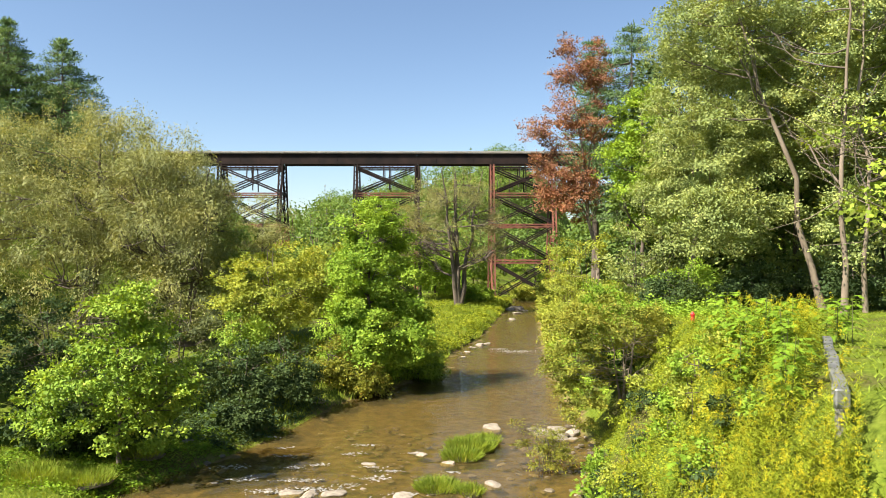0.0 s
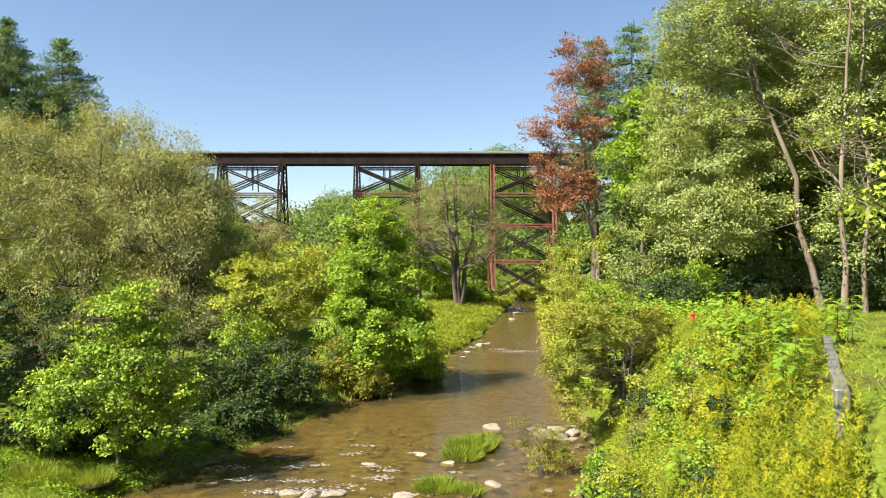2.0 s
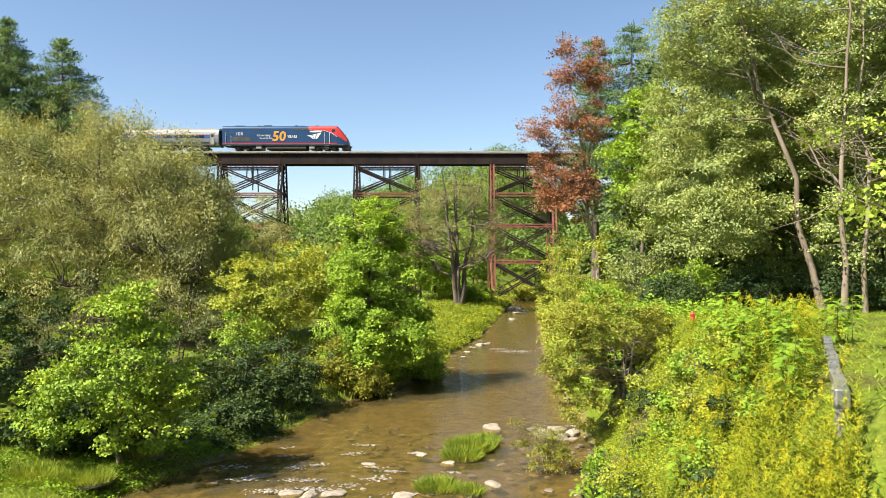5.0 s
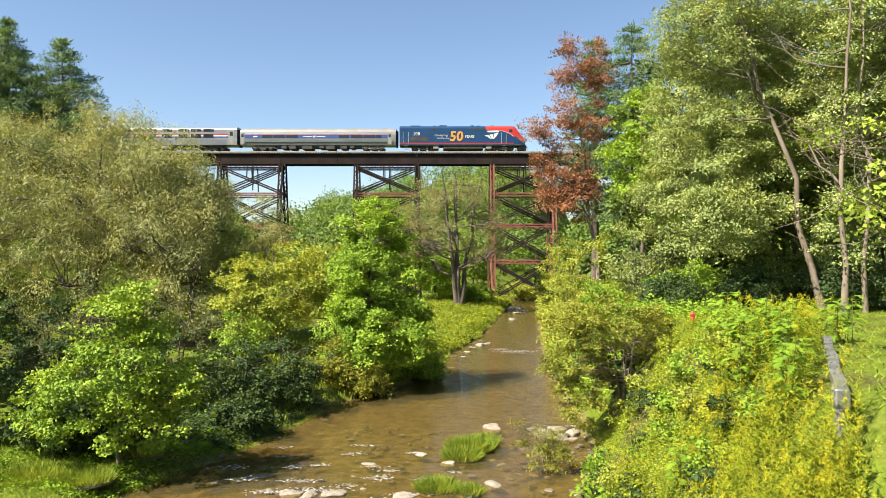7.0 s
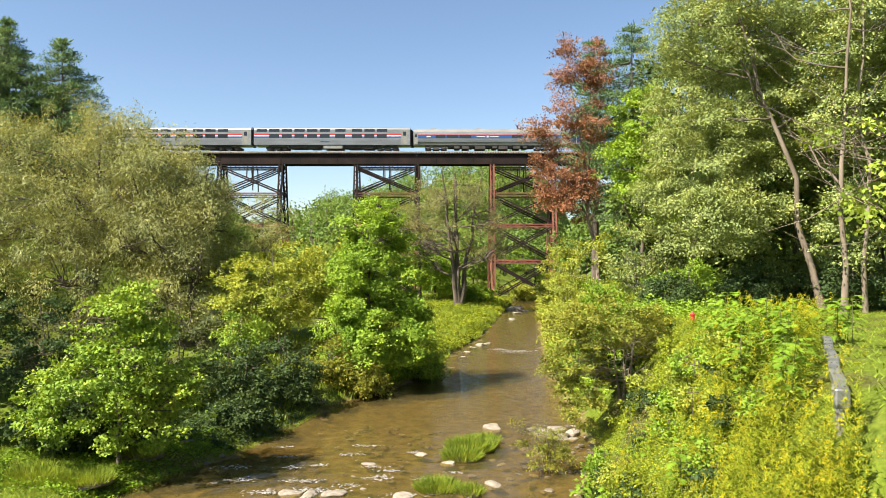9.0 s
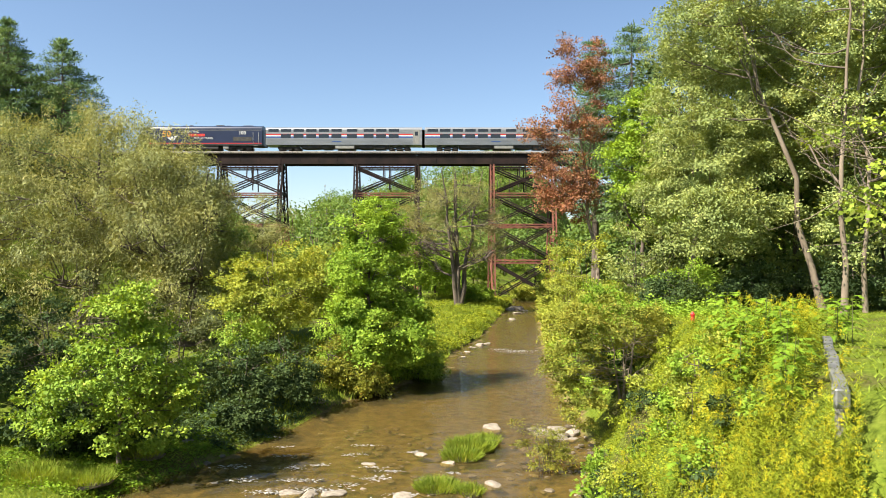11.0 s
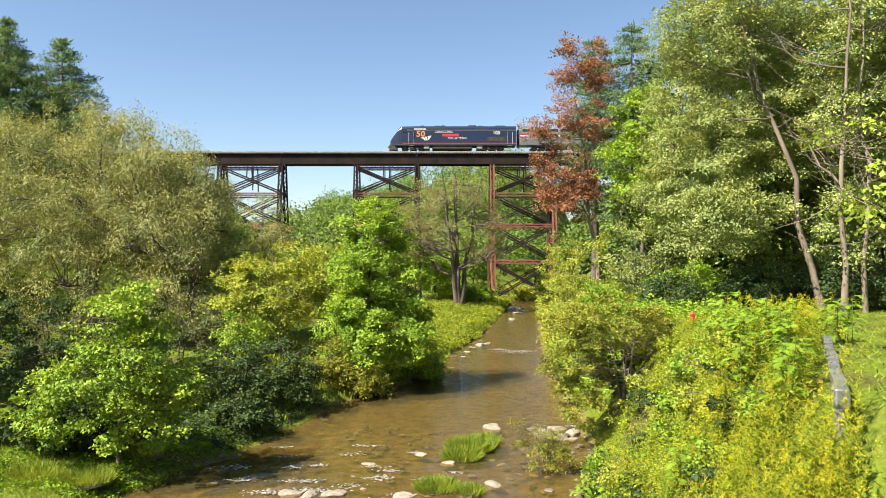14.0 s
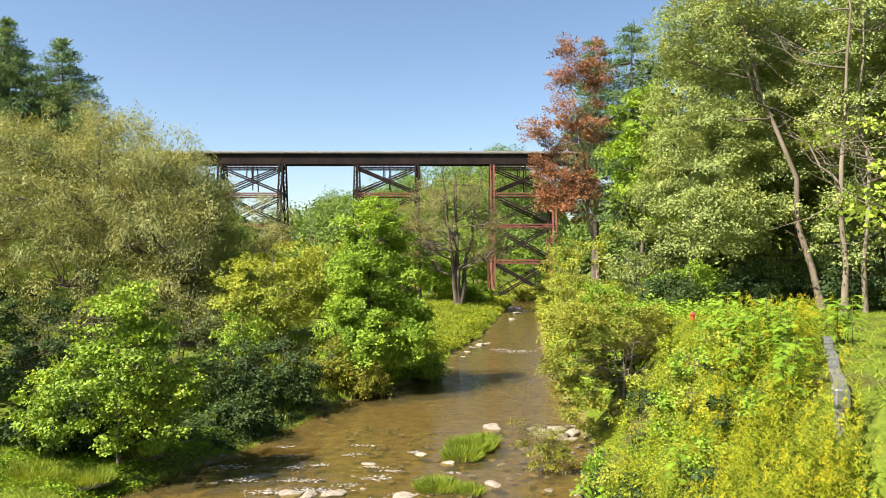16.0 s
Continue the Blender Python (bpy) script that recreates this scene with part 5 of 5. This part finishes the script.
def scatter_leaves(name, label, mat, rng, x, y, hmax, size, aspect, up=0.5, category="undergrowth", upright=False, tilt=0.45):
    n = len(x)
    lump = np.array([noise.noise((p * 0.8, q * 0.8, 3.0)) for p, q in zip(x[::6], y[::6])])
    lump = np.clip(0.55 + 1.3 * np.repeat(lump, 6)[:n], 0.12, 1.5) if not upright else 1.0
    if not upright:
        x, y = np.repeat(x[::6], 6)[:n] + rng.normal(0, 0.14, n), np.repeat(y[::6], 6)[:n] + rng.normal(0, 0.14, n)
    z = ground_z(x, y) + rng.random(n) ** 0.9 * hmax * lump * np.interp(y, (18, 25, 36, 40), (1, 0.35, 0.35, 1))
    a = rng.random(n) * 6.283
    axis = np.stack([np.cos(a), np.sin(a), rng.uniform(-0.2, 0.6, n)], 1)
    if upright:
        z = ground_z(x, y) - 0.02
        axis = np.stack([np.cos(a) * tilt, np.sin(a) * tilt, np.ones(n)], 1)
    s = size * rng.uniform(0.5, 1.5, n)
    ob = new(name, leaves(name, mat, np.stack([x, y, z], 1), axis, rng.normal(size=(n, 3)) * 0.5 + (0, 0, up), s, s * aspect))
    tagged(ob, label, category, kind="stuff")


def make_undergrowth():
    rng = np.random.default_rng(320)
    y = 7.5 + 27 * rng.random(150000) ** 1.25
    lo, hi = right_edge(y) + 0.15, 0.68 * y + 1.5
    x = lo + (hi - lo) * rng.random(len(y))
    keep = (x < 0.54 * y) & (rng.random(len(y)) < 0.75)
    scatter_leaves("bank_herbs", "thick yellow-green herbs covering the creek bank", HERB, rng, x[keep], y[keep], 1.0, 0.06, 0.45)
    y = rng.uniform(9, 46, 34000)
    x = right_edge(y) + 0.3 + rng.random(len(y)) ** 1.1 * 18
    scatter_leaves("terrace_grass", "short green grass on the terrace", GRASS, rng, x, y, 0.1, 0.15, 0.14, upright=True, tilt=1.3, category="grass")
    y = rng.uniform(9.5, 31, 38000)
    x = np.minimum(right_edge(y) + 0.1 + rng.random(len(y)) * 4.6, (0.40 + 0.11 * rng.random(len(y))) * y)
    scatter_leaves("slope_herbs", "low green herbs covering the bank slope", HERB, rng, x, y, 0.7, 0.065, 0.5)
    y = rng.uniform(33, 110, 26000)
    l = np.interp(y, EDGE_Y, EDGE_L)
    x = l - 0.1 - rng.random(len(y)) ** 1.3 * 12
    scatter_leaves("bank_grass", "bright green grass on the far creek bank", GRASS, rng, x, y, 0.1, 0.42, 0.09, upright=True, category="grass")
    y = rng.uniform(21, 36, 26000)
    l = np.interp(y, EDGE_Y, EDGE_L)
    x = l + 0.35 - rng.random(len(y)) ** 1.5 * 9
    scatter_leaves("shore_grass", "green and tan grass along the shore", GRASS, rng, x, y, 0.1, 0.17, 0.08, upright=True, tilt=0.9, category="grass")
    # Weeds in the dark leaf give this shore its shade by colour.
    y = rng.uniform(28.5, 37, 16000)
    x = np.interp(y, EDGE_Y, EDGE_L) - 0.1 - rng.random(len(y)) ** 1.2 * 7
    scatter_leaves("shore_weeds", "low weeds along the shore, shade in their leaf colour", LEAF_SHADE_DARK, rng, x, y, 1.5, 0.13, 0.55)
    y = rng.uniform(22.5, 30, 12000)
    x = np.interp(y, EDGE_Y, EDGE_L) - 0.1 - rng.random(len(y)) ** 1.2 * 6
    scatter_leaves("shore_herbs", "low green herbs along the near shore", FERN, rng, x, y, 0.6, 0.11, 0.5)
    y = rng.uniform(36, 60, 26000)
    x = right_edge(y) + 0.2 + rng.random(len(y)) * 9
    scatter_leaves("wood_edge_herbs", "green herbs along the wood's edge", LEAF_BRIGHT, rng, x, y, 0.9, 0.17, 0.55)
    y = rng.uniform(55, 112, 26000)
    x = right_edge(y) + 0.1 + rng.random(len(y)) * 8
    scatter_leaves("creekside_herbs", "yellow-green herbs along the upper creek", LEAF_YELLOW, rng, x, y, 1.6, 0.26, 0.5)
    y = rng.uniform(44, 112, 34000)
    x = np.interp(y, EDGE_Y, EDGE_L) - 0.4 - rng.random(len(y)) ** 2 * 9
    scatter_leaves("far_bank_herbs", "bright green herbs on the grassy bank", HERB, rng, x, y, 0.6, 0.19, 0.5, up=0.9)


def make_bank_bushes():
    rng = np.random.default_rng(370)
    for i in range(76):
        y = 10.5 + 15 * rng.random()
        e = float(right_edge(y))
        x = e + 0.3 + rng.random() ** 1.3 * (min(6.0, 0.5 * y - e - 0.6) if y < 21 else 3.0)
        h = rng.uniform(0.5, 1.15)
        # Every fourth bush takes the dark leaf, as shaded depth between bright ones.
        leaf, lab = ((HERB, "leafy yellow-green weed clump on the bank"), (LEAF_YELLOW, "low yellowing bush on the bank"), (LEAF_BRIGHT, "low bright green bush on the bank"), (LEAF_SHADE_DARK, "low bush on the bank, shade in its leaf colour"))[i % 4]
        tree("bank_bush", lab, (x, y, gz(x, y)), h, [(0, 0, h * 0.5, h * 0.7, h * 0.7, h * 0.42)], leaf, 371 + i, clumps=44, per=48, radius=0.10, size=0.065, bough=0.2, girth=0.014, limbs=4, stems=2, first=0.1, twigs=2, category="bush", group="bushes on the bank")


def make_tufts():
    rng = np.random.default_rng(330)
    for x, y, r, n, h in ((1.15, 29.4, 0.75, 2600, 0.5), (0.75, 28.2, 0.6, 1500, 0.42), (1.75, 30.4, 0.55, 1200, 0.4), (-0.2, 24.6, 0.62, 1800, 0.36), (0.9, 24.2, 0.4, 700, 0.3),
                          (-14.4, 24.3, 1.3, 3200, 0.34), (-12.4, 24.0, 0.8, 1800, 0.36), (-11.6, 26.8, 0.7, 900, 0.4)):
        a, q = rng.random(n) * 6.283, np.sqrt(rng.random(n)) * r
        px, py = np.cos(a) * q * 1.2, np.sin(a) * q
        z = 0.12 * (1 - (q / r) ** 2) - 0.03
        axis = np.stack([px / r * 0.7 + rng.normal(0, 0.3, n), py / r * 0.7 + rng.normal(0, 0.3, n), np.full(n, 1.0)], 1)
        ln = h * rng.uniform(0.5, 1.25, n)
        top = new("grass_tuft")
        top.location = (x, y, max(gz(x, y), 0.0))
        tagged(top, "bright green grass tuft growing from gravel in water", "grass", "grass tufts in the creek")
        under("grass", leaves("grass", GRASS, np.stack([px, py, z], 1), axis, rng.normal(size=(n, 3)) + (0, -0.5, 0.3), ln, np.full(n, 0.022)), top)
        bm = bmesh.new()
        bmesh.ops.create_icosphere(bm, subdivisions=2, radius=1)
        for v in bm.verts:
            v.co = Vector((v.co.x * r * 1.25, v.co.y * r * 1.05, v.co.z * 0.14 - 0.06)) * (1 + 0.12 * noise.noise(v.co * 3 + Vector((x, y, 0))))
        part("gravel_mound", bm, BEDSTONE, top, "brown gravel mound")
    # shrub standing in the shallows
    tree("shallows_shrub", "sparse olive shrub with thin stems in shallow water", (3.7, 26.6, 0.0), 2.3, [(0, 0, 1.1, 1.0, 0.8, 0.8), (0.5, 0, 0.6, 0.9, 0.7, 0.5), (-0.6, 0, 1.9, 0.4, 0.3, 0.25)], LEAF_SHRUB, 333,
         clumps=170, per=50, radius=0.14, size=0.065, aspect=0.4, girth=0.02, limbs=14, stems=5, first=0.1, category="shrub", bare=3)


BEDSTONE = surface("wet_brown_gravel", (0.068, 0.051, 0.0306), (0.15, 0.116, 0.0748), 0.6, scale=4, fine=30, bump=0.6, vary=0.25)


def stone_mesh(seed, flat, mat, sub=3):
    bm = bmesh.new()
    bmesh.ops.create_icosphere(bm, subdivisions=sub, radius=1)
    o = Vector((seed * 3.1, seed * 1.7, 0))
    for v in bm.verts:
        c = v.co.copy()
        k = 1 + 0.34 * noise.noise(c * 0.9 + o) + 0.13 * noise.noise(c * 2.3 + o)
        q = max(abs(c.x) ** 3 + abs(c.y) ** 3 + abs(c.z) ** 3, 1e-6) ** (1 / 3)
        v.co = (c / q).lerp(c, 0.2) * k
        v.co.z *= flat
    me = bpy.data.meshes.new("rock")
    bm.to_mesh(me)
    bm.free()
    me.materials.append(mat)
    return me


def make_rocks():
    rng = np.random.default_rng(340)
    meshes = [stone_mesh(i, 0.24 + 0.05 * (i % 3), ROCK) for i in range(6)]
    big = ((2.3, 33.0, 0.52), (-0.94, 28.9, 0.36), (0.15, 27.6, 0.3), (0.95, 36.2, 0.15), (4.75, 32.0, 0.52), (5.4, 32.9, 0.44), (5.35, 31.4, 0.56), (4.3, 32.8, 0.34), (6.0, 32.1, 0.5), (5.8, 31.2, 0.34), (5.1, 32.4, 0.4), (1.85, 25.2, 0.36), (2.3, 27.6, 0.18),
           (2.0, 28.2, 0.14), (3.2, 61.5, 0.55), (2.6, 60.2, 0.4), (3.9, 62.5, 0.4), (2.0, 57.5, 0.35), (1.5, 55, 0.3), (-5.3, 24.2, 0.42), (-6.1, 24.5, 0.2), (-2.8, 24.7, 0.2), (-8.4, 25.3, 0.2), (-4.9, 25.6, 0.18), (-0.4, 25.1, 0.2), (-3.3, 26.1, 0.16), (-4.6, 24.0, 0.4), (-3.8, 24.2, 0.5), (-1.4, 23.9, 0.45), (-6.8, 36.9, 0.5), (-6.0, 35.0, 0.2),
           (9.4, 97, 0.9), (10.4, 99, 1.0), (11.2, 96, 0.7), (9.9, 92, 0.6), (8.4, 84, 0.5), (-8.5, 26.8, 0.25), (-10.5, 28.6, 0.25), (-2.9, 27.5, 0.3), (3.4, 29.8, 0.2), (2.9, 26.4, 0.16), (2.5, 25.9, 0.15))
    for i, (x, y, r) in enumerate(big):
        ob = new("rock", meshes[i % 6])
        tagged(ob, "pale weathered flat stone lying in shallow water", "rock", "stones in the creek")
        ob.matrix_basis = pose(x, y, max(gz(x, y), -0.08) + r * 0.08, rng.normal(0, 6), rng.normal(0, 6), rng.random() * 360) @ Matrix.Diagonal((r, r * rng.uniform(0.6, 0.85), r, 1))
    small = [stone_mesh(20 + i, 0.5, BEDSTONE, 2) for i in range(5)]
    for i in range(210):
        y = rng.uniform(22.5, 34)
        l, r = np.interp(y, EDGE_Y, EDGE_L), right_edge(y)
        u = rng.random()
        x = l + (r - l) * (1 - u * u * 0.9 if i % 3 else u)
        s = rng.uniform(0.05, 0.16)
        ob = new("cobble", small[i % 5] if i % 4 else meshes[i % 6])
        tagged(ob, "small brown cobble on the creek bed", "rock", "cobbles in the creek")
        ob.matrix_basis = pose(x, y, min(gz(x, y), 0.3) + s * 0.3 + (0.2 if i % 2 else 0.08) * (gz(x, y) < -0.1), 0, 0, rng.random() * 360) @ Matrix.Diagonal((s * 1.3, s, s, 1))


FOAM_MAT = surface("white_water", (0.229, 0.212, 0.185), (0.359, 0.348, 0.326), 0.4, scale=5, fine=40, bump=0.5)
FOAM = []


def make_foam():
    """White water at the riffles: bits of broken foam that slide and bob together."""
    rng = np.random.default_rng(350)
    for x, y, w, d, n in ((-2.5, 25.6, 0.55, 0.28, 90), (-4.4, 24.4, 0.9, 0.22, 120), (-3.7, 28.6, 0.45, 0.2, 50), (-5.9, 26.8, 0.5, 0.2, 50), (-8.2, 27.0, 0.6, 0.22, 60), (-1.5, 23.9, 0.6, 0.2, 70), (-6.2, 24.2, 0.8, 0.2, 80), (-7.4, 25.4, 0.6, 0.2, 50),
                          (-3.4, 24.9, 0.5, 0.18, 60), (-8.0, 31.2, 0.6, 0.15, 40), (6.0, 57.5, 1.3, 0.5, 420), (4.7, 58.6, 0.8, 0.3, 200), (10.5, 93, 1.2, 0.5, 50), (-1.4, 28.8, 0.3, 0.12, 30), (-4.9, 27.2, 0.4, 0.15, 40), (-6.5, 28.4, 0.5, 0.16, 40), (-2.7, 26.9, 0.5, 0.15, 40), (-2.0, 26.4, 0.5, 0.12, 60), (-0.7, 25.4, 0.5, 0.12, 60), (-5.2, 25.4, 0.7, 0.15, 90), (-3.4, 29.9, 0.6, 0.12, 50), (-6.9, 29.6, 0.5, 0.1, 40), (0.3, 26.3, 0.35, 0.1, 35)):
        c = np.stack([rng.normal(0, w * 0.55, n), rng.normal(0, d * 0.6, n), np.zeros(n)], 1)
        s = rng.uniform(0.05, 0.17, n)
        a = rng.normal(0, 0.5, n)
        axis = np.stack([np.cos(a), np.sin(a), rng.normal(0, 0.12, n)], 1)
        me = leaves("foam", FOAM_MAT, c + (0, 0, 0.035), axis, rng.normal(size=(n, 3)) * 0.25 + (0, 0, 1), s, s * 0.38, 0.15)
        ob = new("foam_patch", me)
        ob.location = (x, y, 0.02)
        tagged(ob, "broken white foam on a creek riffle", "foam", kind="stuff")
        FOAM.append((ob, rng.random() * 6.283))


GALV = surface("galvanised_steel", (0.177, 0.177, 0.184), (0.272, 0.272, 0.272), 0.45, metal=0.5, scale=2, fine=20, bump=0.05)
POST = surface("grey_post_timber", (0.204, 0.19, 0.17), (0.286, 0.272, 0.245), 0.85, scale=4, fine=20)


def make_guard_rail():
    """A box-beam barrier on posts."""
    top = new("guard_rail")
    tagged(top, "grey steel box-beam guard rail half buried in weeds", "guard rail")
    a, b = Vector((6.25, 10.9, 6.31)), Vector((10.15, 18.4, 6.2))
    d = (b - a).normalized()
    side = Vector((d.y, -d.x, 0))
    prof = [(-0.09, -0.17), (-0.10, -0.02), (-0.075, 0.0), (0.075, 0.0), (0.10, -0.02), (0.09, -0.17)]
    bm = bmesh.new()
    rings = []
    for i in range(13):
        p = a.lerp(b, i / 12) + side * 0.02 * math.sin(i * 1.3)
        rings.append([bm.verts.new(p + side * o + Vector((0, 0, z))) for o, z in prof])
    for r0, r1 in zip(rings, rings[1:]):
        for i in range(6):
            bm.faces.new((r0[i], r0[(i + 1) % 6], r1[(i + 1) % 6], r1[i]))
    bm.faces.new(rings[0])
    bm.faces.new(rings[-1][::-1])
    bmesh.ops.recalc_face_normals(bm, faces=bm.faces)
    part("rail_beam", bm, GALV, top, "weathered steel top beam")
    for i in range(6):
        p = a.lerp(b, (i + 0.15) / 6)
        part("post", box(p.x - 0.07, p.x + 0.07, p.y - 0.07, p.y + 0.07, gz(p.x, p.y) - 0.3, p.z - 0.17, 0.01), POST, top, "grey square post")
        for o in (-0.05, 0.05):
            q = p + side * o
            part("bolt", box(q.x - 0.012, q.x + 0.012, q.y - 0.012, q.y + 0.012, p.z, p.z + 0.01), UNDER, top)
    p = a - d * 0.06
    part("end_plate", box(p.x - 0.12, p.x + 0.12, p.y - 0.05, p.y + 0.04, 6.01, 6.32, 0.02), GALV, top, "square grey end plate")


def make_small_things():
    y, x = 33.0, 11.85
    g = gz(x, y)
    top = new("marker_post")
    tagged(top, "short bright red marker post in grass", "marker")
    bm = bmesh.new()
    for z0, z1, r0, r1 in ((-0.1, 0.30, 0.10, 0.09), (0.30, 0.36, 0.125, 0.125), (0.36, 0.47, 0.10, 0.04)):
        q = bmesh.ops.create_cone(bm, cap_ends=True, segments=12, radius1=r0, radius2=r1, depth=z1 - z0)["verts"]
        bmesh.ops.translate(bm, verts=q, vec=(0, 0, (z0 + z1) / 2))
    part("barrel", bm, LOCO_RED, top)
    top.location = (x, y, g)
    # utility pole and wires far behind the trestle
    pole = new("utility_pole")
    tagged(pole, "grey timber utility pole with a crossarm", "utility pole")
    x, y = -38.4, 180.0
    g = gz(x, y)
    part("mast", beam(bmesh.new(), (x, y, g - 0.5), (x, y, 12.6), 0.26, 0.26), POST, pole)
    part("crossarm", beam(bmesh.new(), (x - 1.6, y, 11.5), (x + 1.6, y, 11.5), 0.14, 0.14), POST, pole)
    for o in (-1.4, -0.6, 0.6, 1.4):
        part("insulator", box(x + o - 0.06, x + o + 0.06, y - 0.06, y + 0.06, 11.57, 11.8), WHITE, pole)
    wires = (((-45, 168, 17.5), (-10, 190, 20.8)), ((-45, 168, 16.6), (-8, 190, 20.0)), ((-44, 176, 14.2), (-14, 182, 14.8)))
    for a, b in wires:
        a, b = Vector(a), Vector(b)
        pts = [a.lerp(b, t) - Vector((0, 0, 2.0 * t * (1 - t))) for t in np.linspace(0, 1, 14)]
        ob = new("power_line", Soup().tube(pts, [0.022] * 14, 4).mesh("power_line", GALV))
        tagged(ob, "thin grey power line across the valley", "power line", "power lines")
    mast = new("radio_mast")
    tagged(mast, "thin lattice radio mast on the far hill", "mast")
    x, y = -67, 395.0
    g = gz(x, y)
    bm = bmesh.new()
    for o in (-0.4, 0.4):
        beam(bm, (x + o, y, g), (x + o * 0.4, y, 45), 0.07, 0.07)
    for k in range(18):
        z = g + (45 - g) * k / 18
        beam(bm, (x - 0.4, y, z), (x + 0.35, y, z + 1.4), 0.07, 0.07)
    part("lattice", bm, GALV, mast)
    part("antenna", box(x - 0.45, x + 0.45, y - 0.2, y + 0.2, 44.2, 44.6, 0.05), GREYBOX, mast)


def make_near_twigs():
    tree("roadside_tree", "thin roadside tree with large yellow-green leaves", (7.3, 9.6, gz(7.3, 9.6)), 5.6,
         [(-1.15, 0, 3.3, 0.95, 0.8, 1.1), (0.6, 0, 3.5, 1.3, 1, 1.6)], LEAF_YOUNG, 360, clumps=170, per=26, radius=0.16, size=0.058, aspect=0.75, girth=0.03, limbs=12, bare=5, bark=BARK_PALE, inner=0.2)


make_goldenrod()
make_sumac()
make_undergrowth()
make_rocks()
make_foam()
make_guard_rail()
make_small_things()
make_near_twigs()
make_bank_bushes()
make_tufts()


def make_insect():
    """A small brown bee that flies past close to the viewer."""
    top = new("bee")
    tagged(top, "small brown bee flying past with open wings", "insect")
    for name, x, r in (("abdomen", 0.0035, (0.0042, 0.0024, 0.0024)), ("thorax", -0.002, (0.0026, 0.0024, 0.0024)), ("head", -0.0055, (0.0015, 0.0018, 0.0017))):
        bm = bmesh.new()
        bmesh.ops.create_uvsphere(bm, u_segments=12, v_segments=8, radius=1)
        for v in bm.verts:
            v.co = Vector((x + v.co.x * r[0], v.co.y * r[1], v.co.z * r[2]))
        part(name, bm, FUR, top)
    for sd in (-1, 1):
        bm = bmesh.new()
        vs = [bm.verts.new((-0.002 + 0.007 * t, sd * (0.002 + 0.008 * t), 0.002 + 0.004 * t + w)) for t, w in ((0, 0), (0.5, 0.0022), (1, 0.001), (0.6, -0.0016))]
        bm.faces.new(vs)
        r = bmesh.ops.extrude_face_region(bm, geom=bm.faces[:])
        bmesh.ops.translate(bm, vec=(0, 0, 0.00008), verts=[v for v in r["geom"] if isinstance(v, bmesh.types.BMVert)])
        part("wing", bm, WING, top, "thin brownish wing")
        for k in range(3):
            sp = Soup().tube([(-0.003 + 0.002 * k, sd * 0.0015, -0.0015), (-0.003 + 0.0025 * k, sd * 0.003, -0.004)], [0.0002, 0.00012], 4)
            under("leg", sp.mesh("leg", FUR), top)
    return top


FUR = surface("brown_fur", (0.10, 0.07, 0.045), (0.19, 0.14, 0.09), 0.9, scale=300, fine=2000, bump=0)
WING = surface("brown_wing", (0.16, 0.13, 0.10), (0.22, 0.18, 0.14), 0.5, scale=300, bump=0)
BEE = make_insect()

# ---- what moves ----
# the leading locomotive's middle along the track, second by second
RUN = [(0, -98.12), (3.5, -47.62), (4, -40.37), (6.5, -3.99), (7, 3.23), (7.5, 10.48), (8, 17.64), (8.5, 24.74), (9, 31.62), (9.2, 34.47), (11.5, 66.52), (12, 73.52), (12.5, 80.62), (13, 87.42), (13.5, 94.32), (14, 101.22), (14.5, 108.22), (15, 115.12), (15.5, 122.12), (16, 129.02)]


def motions():
    ts, xs = [r[0] for r in RUN], [r[1] for r in RUN]
    for ob, back, turn in TRAIN:
        walk(ob, [(t, pose(x + back, TRACK_Y, RAIL_Z, 0, 0, turn)) for t, x in RUN])
    for k, ob in enumerate(o for o in scene.objects if o.parent is None and o.name.split(".")[0] in ("roadside_tree", "sycamore_sapling", "red_tree", "willow_tree")):
        x, y, z = ob.location
        walk(ob, [(t, pose(x, y, z, 0.10 * math.sin(1.7 * t + k), 0.22 * math.sin(1.1 * t + 2 * k) + 0.08 * math.sin(3.3 * t), 0)) for t in np.arange(0, 16.01, 0.4)])
    walk(BEE, [(t, pose(*p, 0, 8, 10)) for t, p in ((0.0, (2.4, 1.0, 9.3)), (14.5, (1.5, 0.6, 8.9)), (14.9, (0.42, 0.42, 8.54)), (15.0, (0.119, 0.40, 8.503)), (15.1, (-0.36, 0.40, 8.48)), (16.0, (-3.6, 0.8, 8.9)))])
    for ob, ph in FOAM:
        x, y, z = ob.location
        walk(ob, [(t, pose(x + 0.05 * math.sin(5.1 * t + ph), y - 0.06 * math.sin(3.7 * t + 2 * ph), z + 0.008 * math.sin(6.3 * t + ph))) for t in np.arange(0, 16.01, 0.2)])
    for ws, r in WHEELS:
        home = ws.location.copy()
        flip = -1 if ws.parent.parent is TRAIN[-1][0] else 1
        rows = []
        for k in range(0, 481):
            t = k / 30
            rows.append((t, Matrix.Translation(home) @ Matrix.Rotation(flip * (np.interp(t, ts, xs) / r), 4, "Y")))
        walk(ws, rows)


motions()
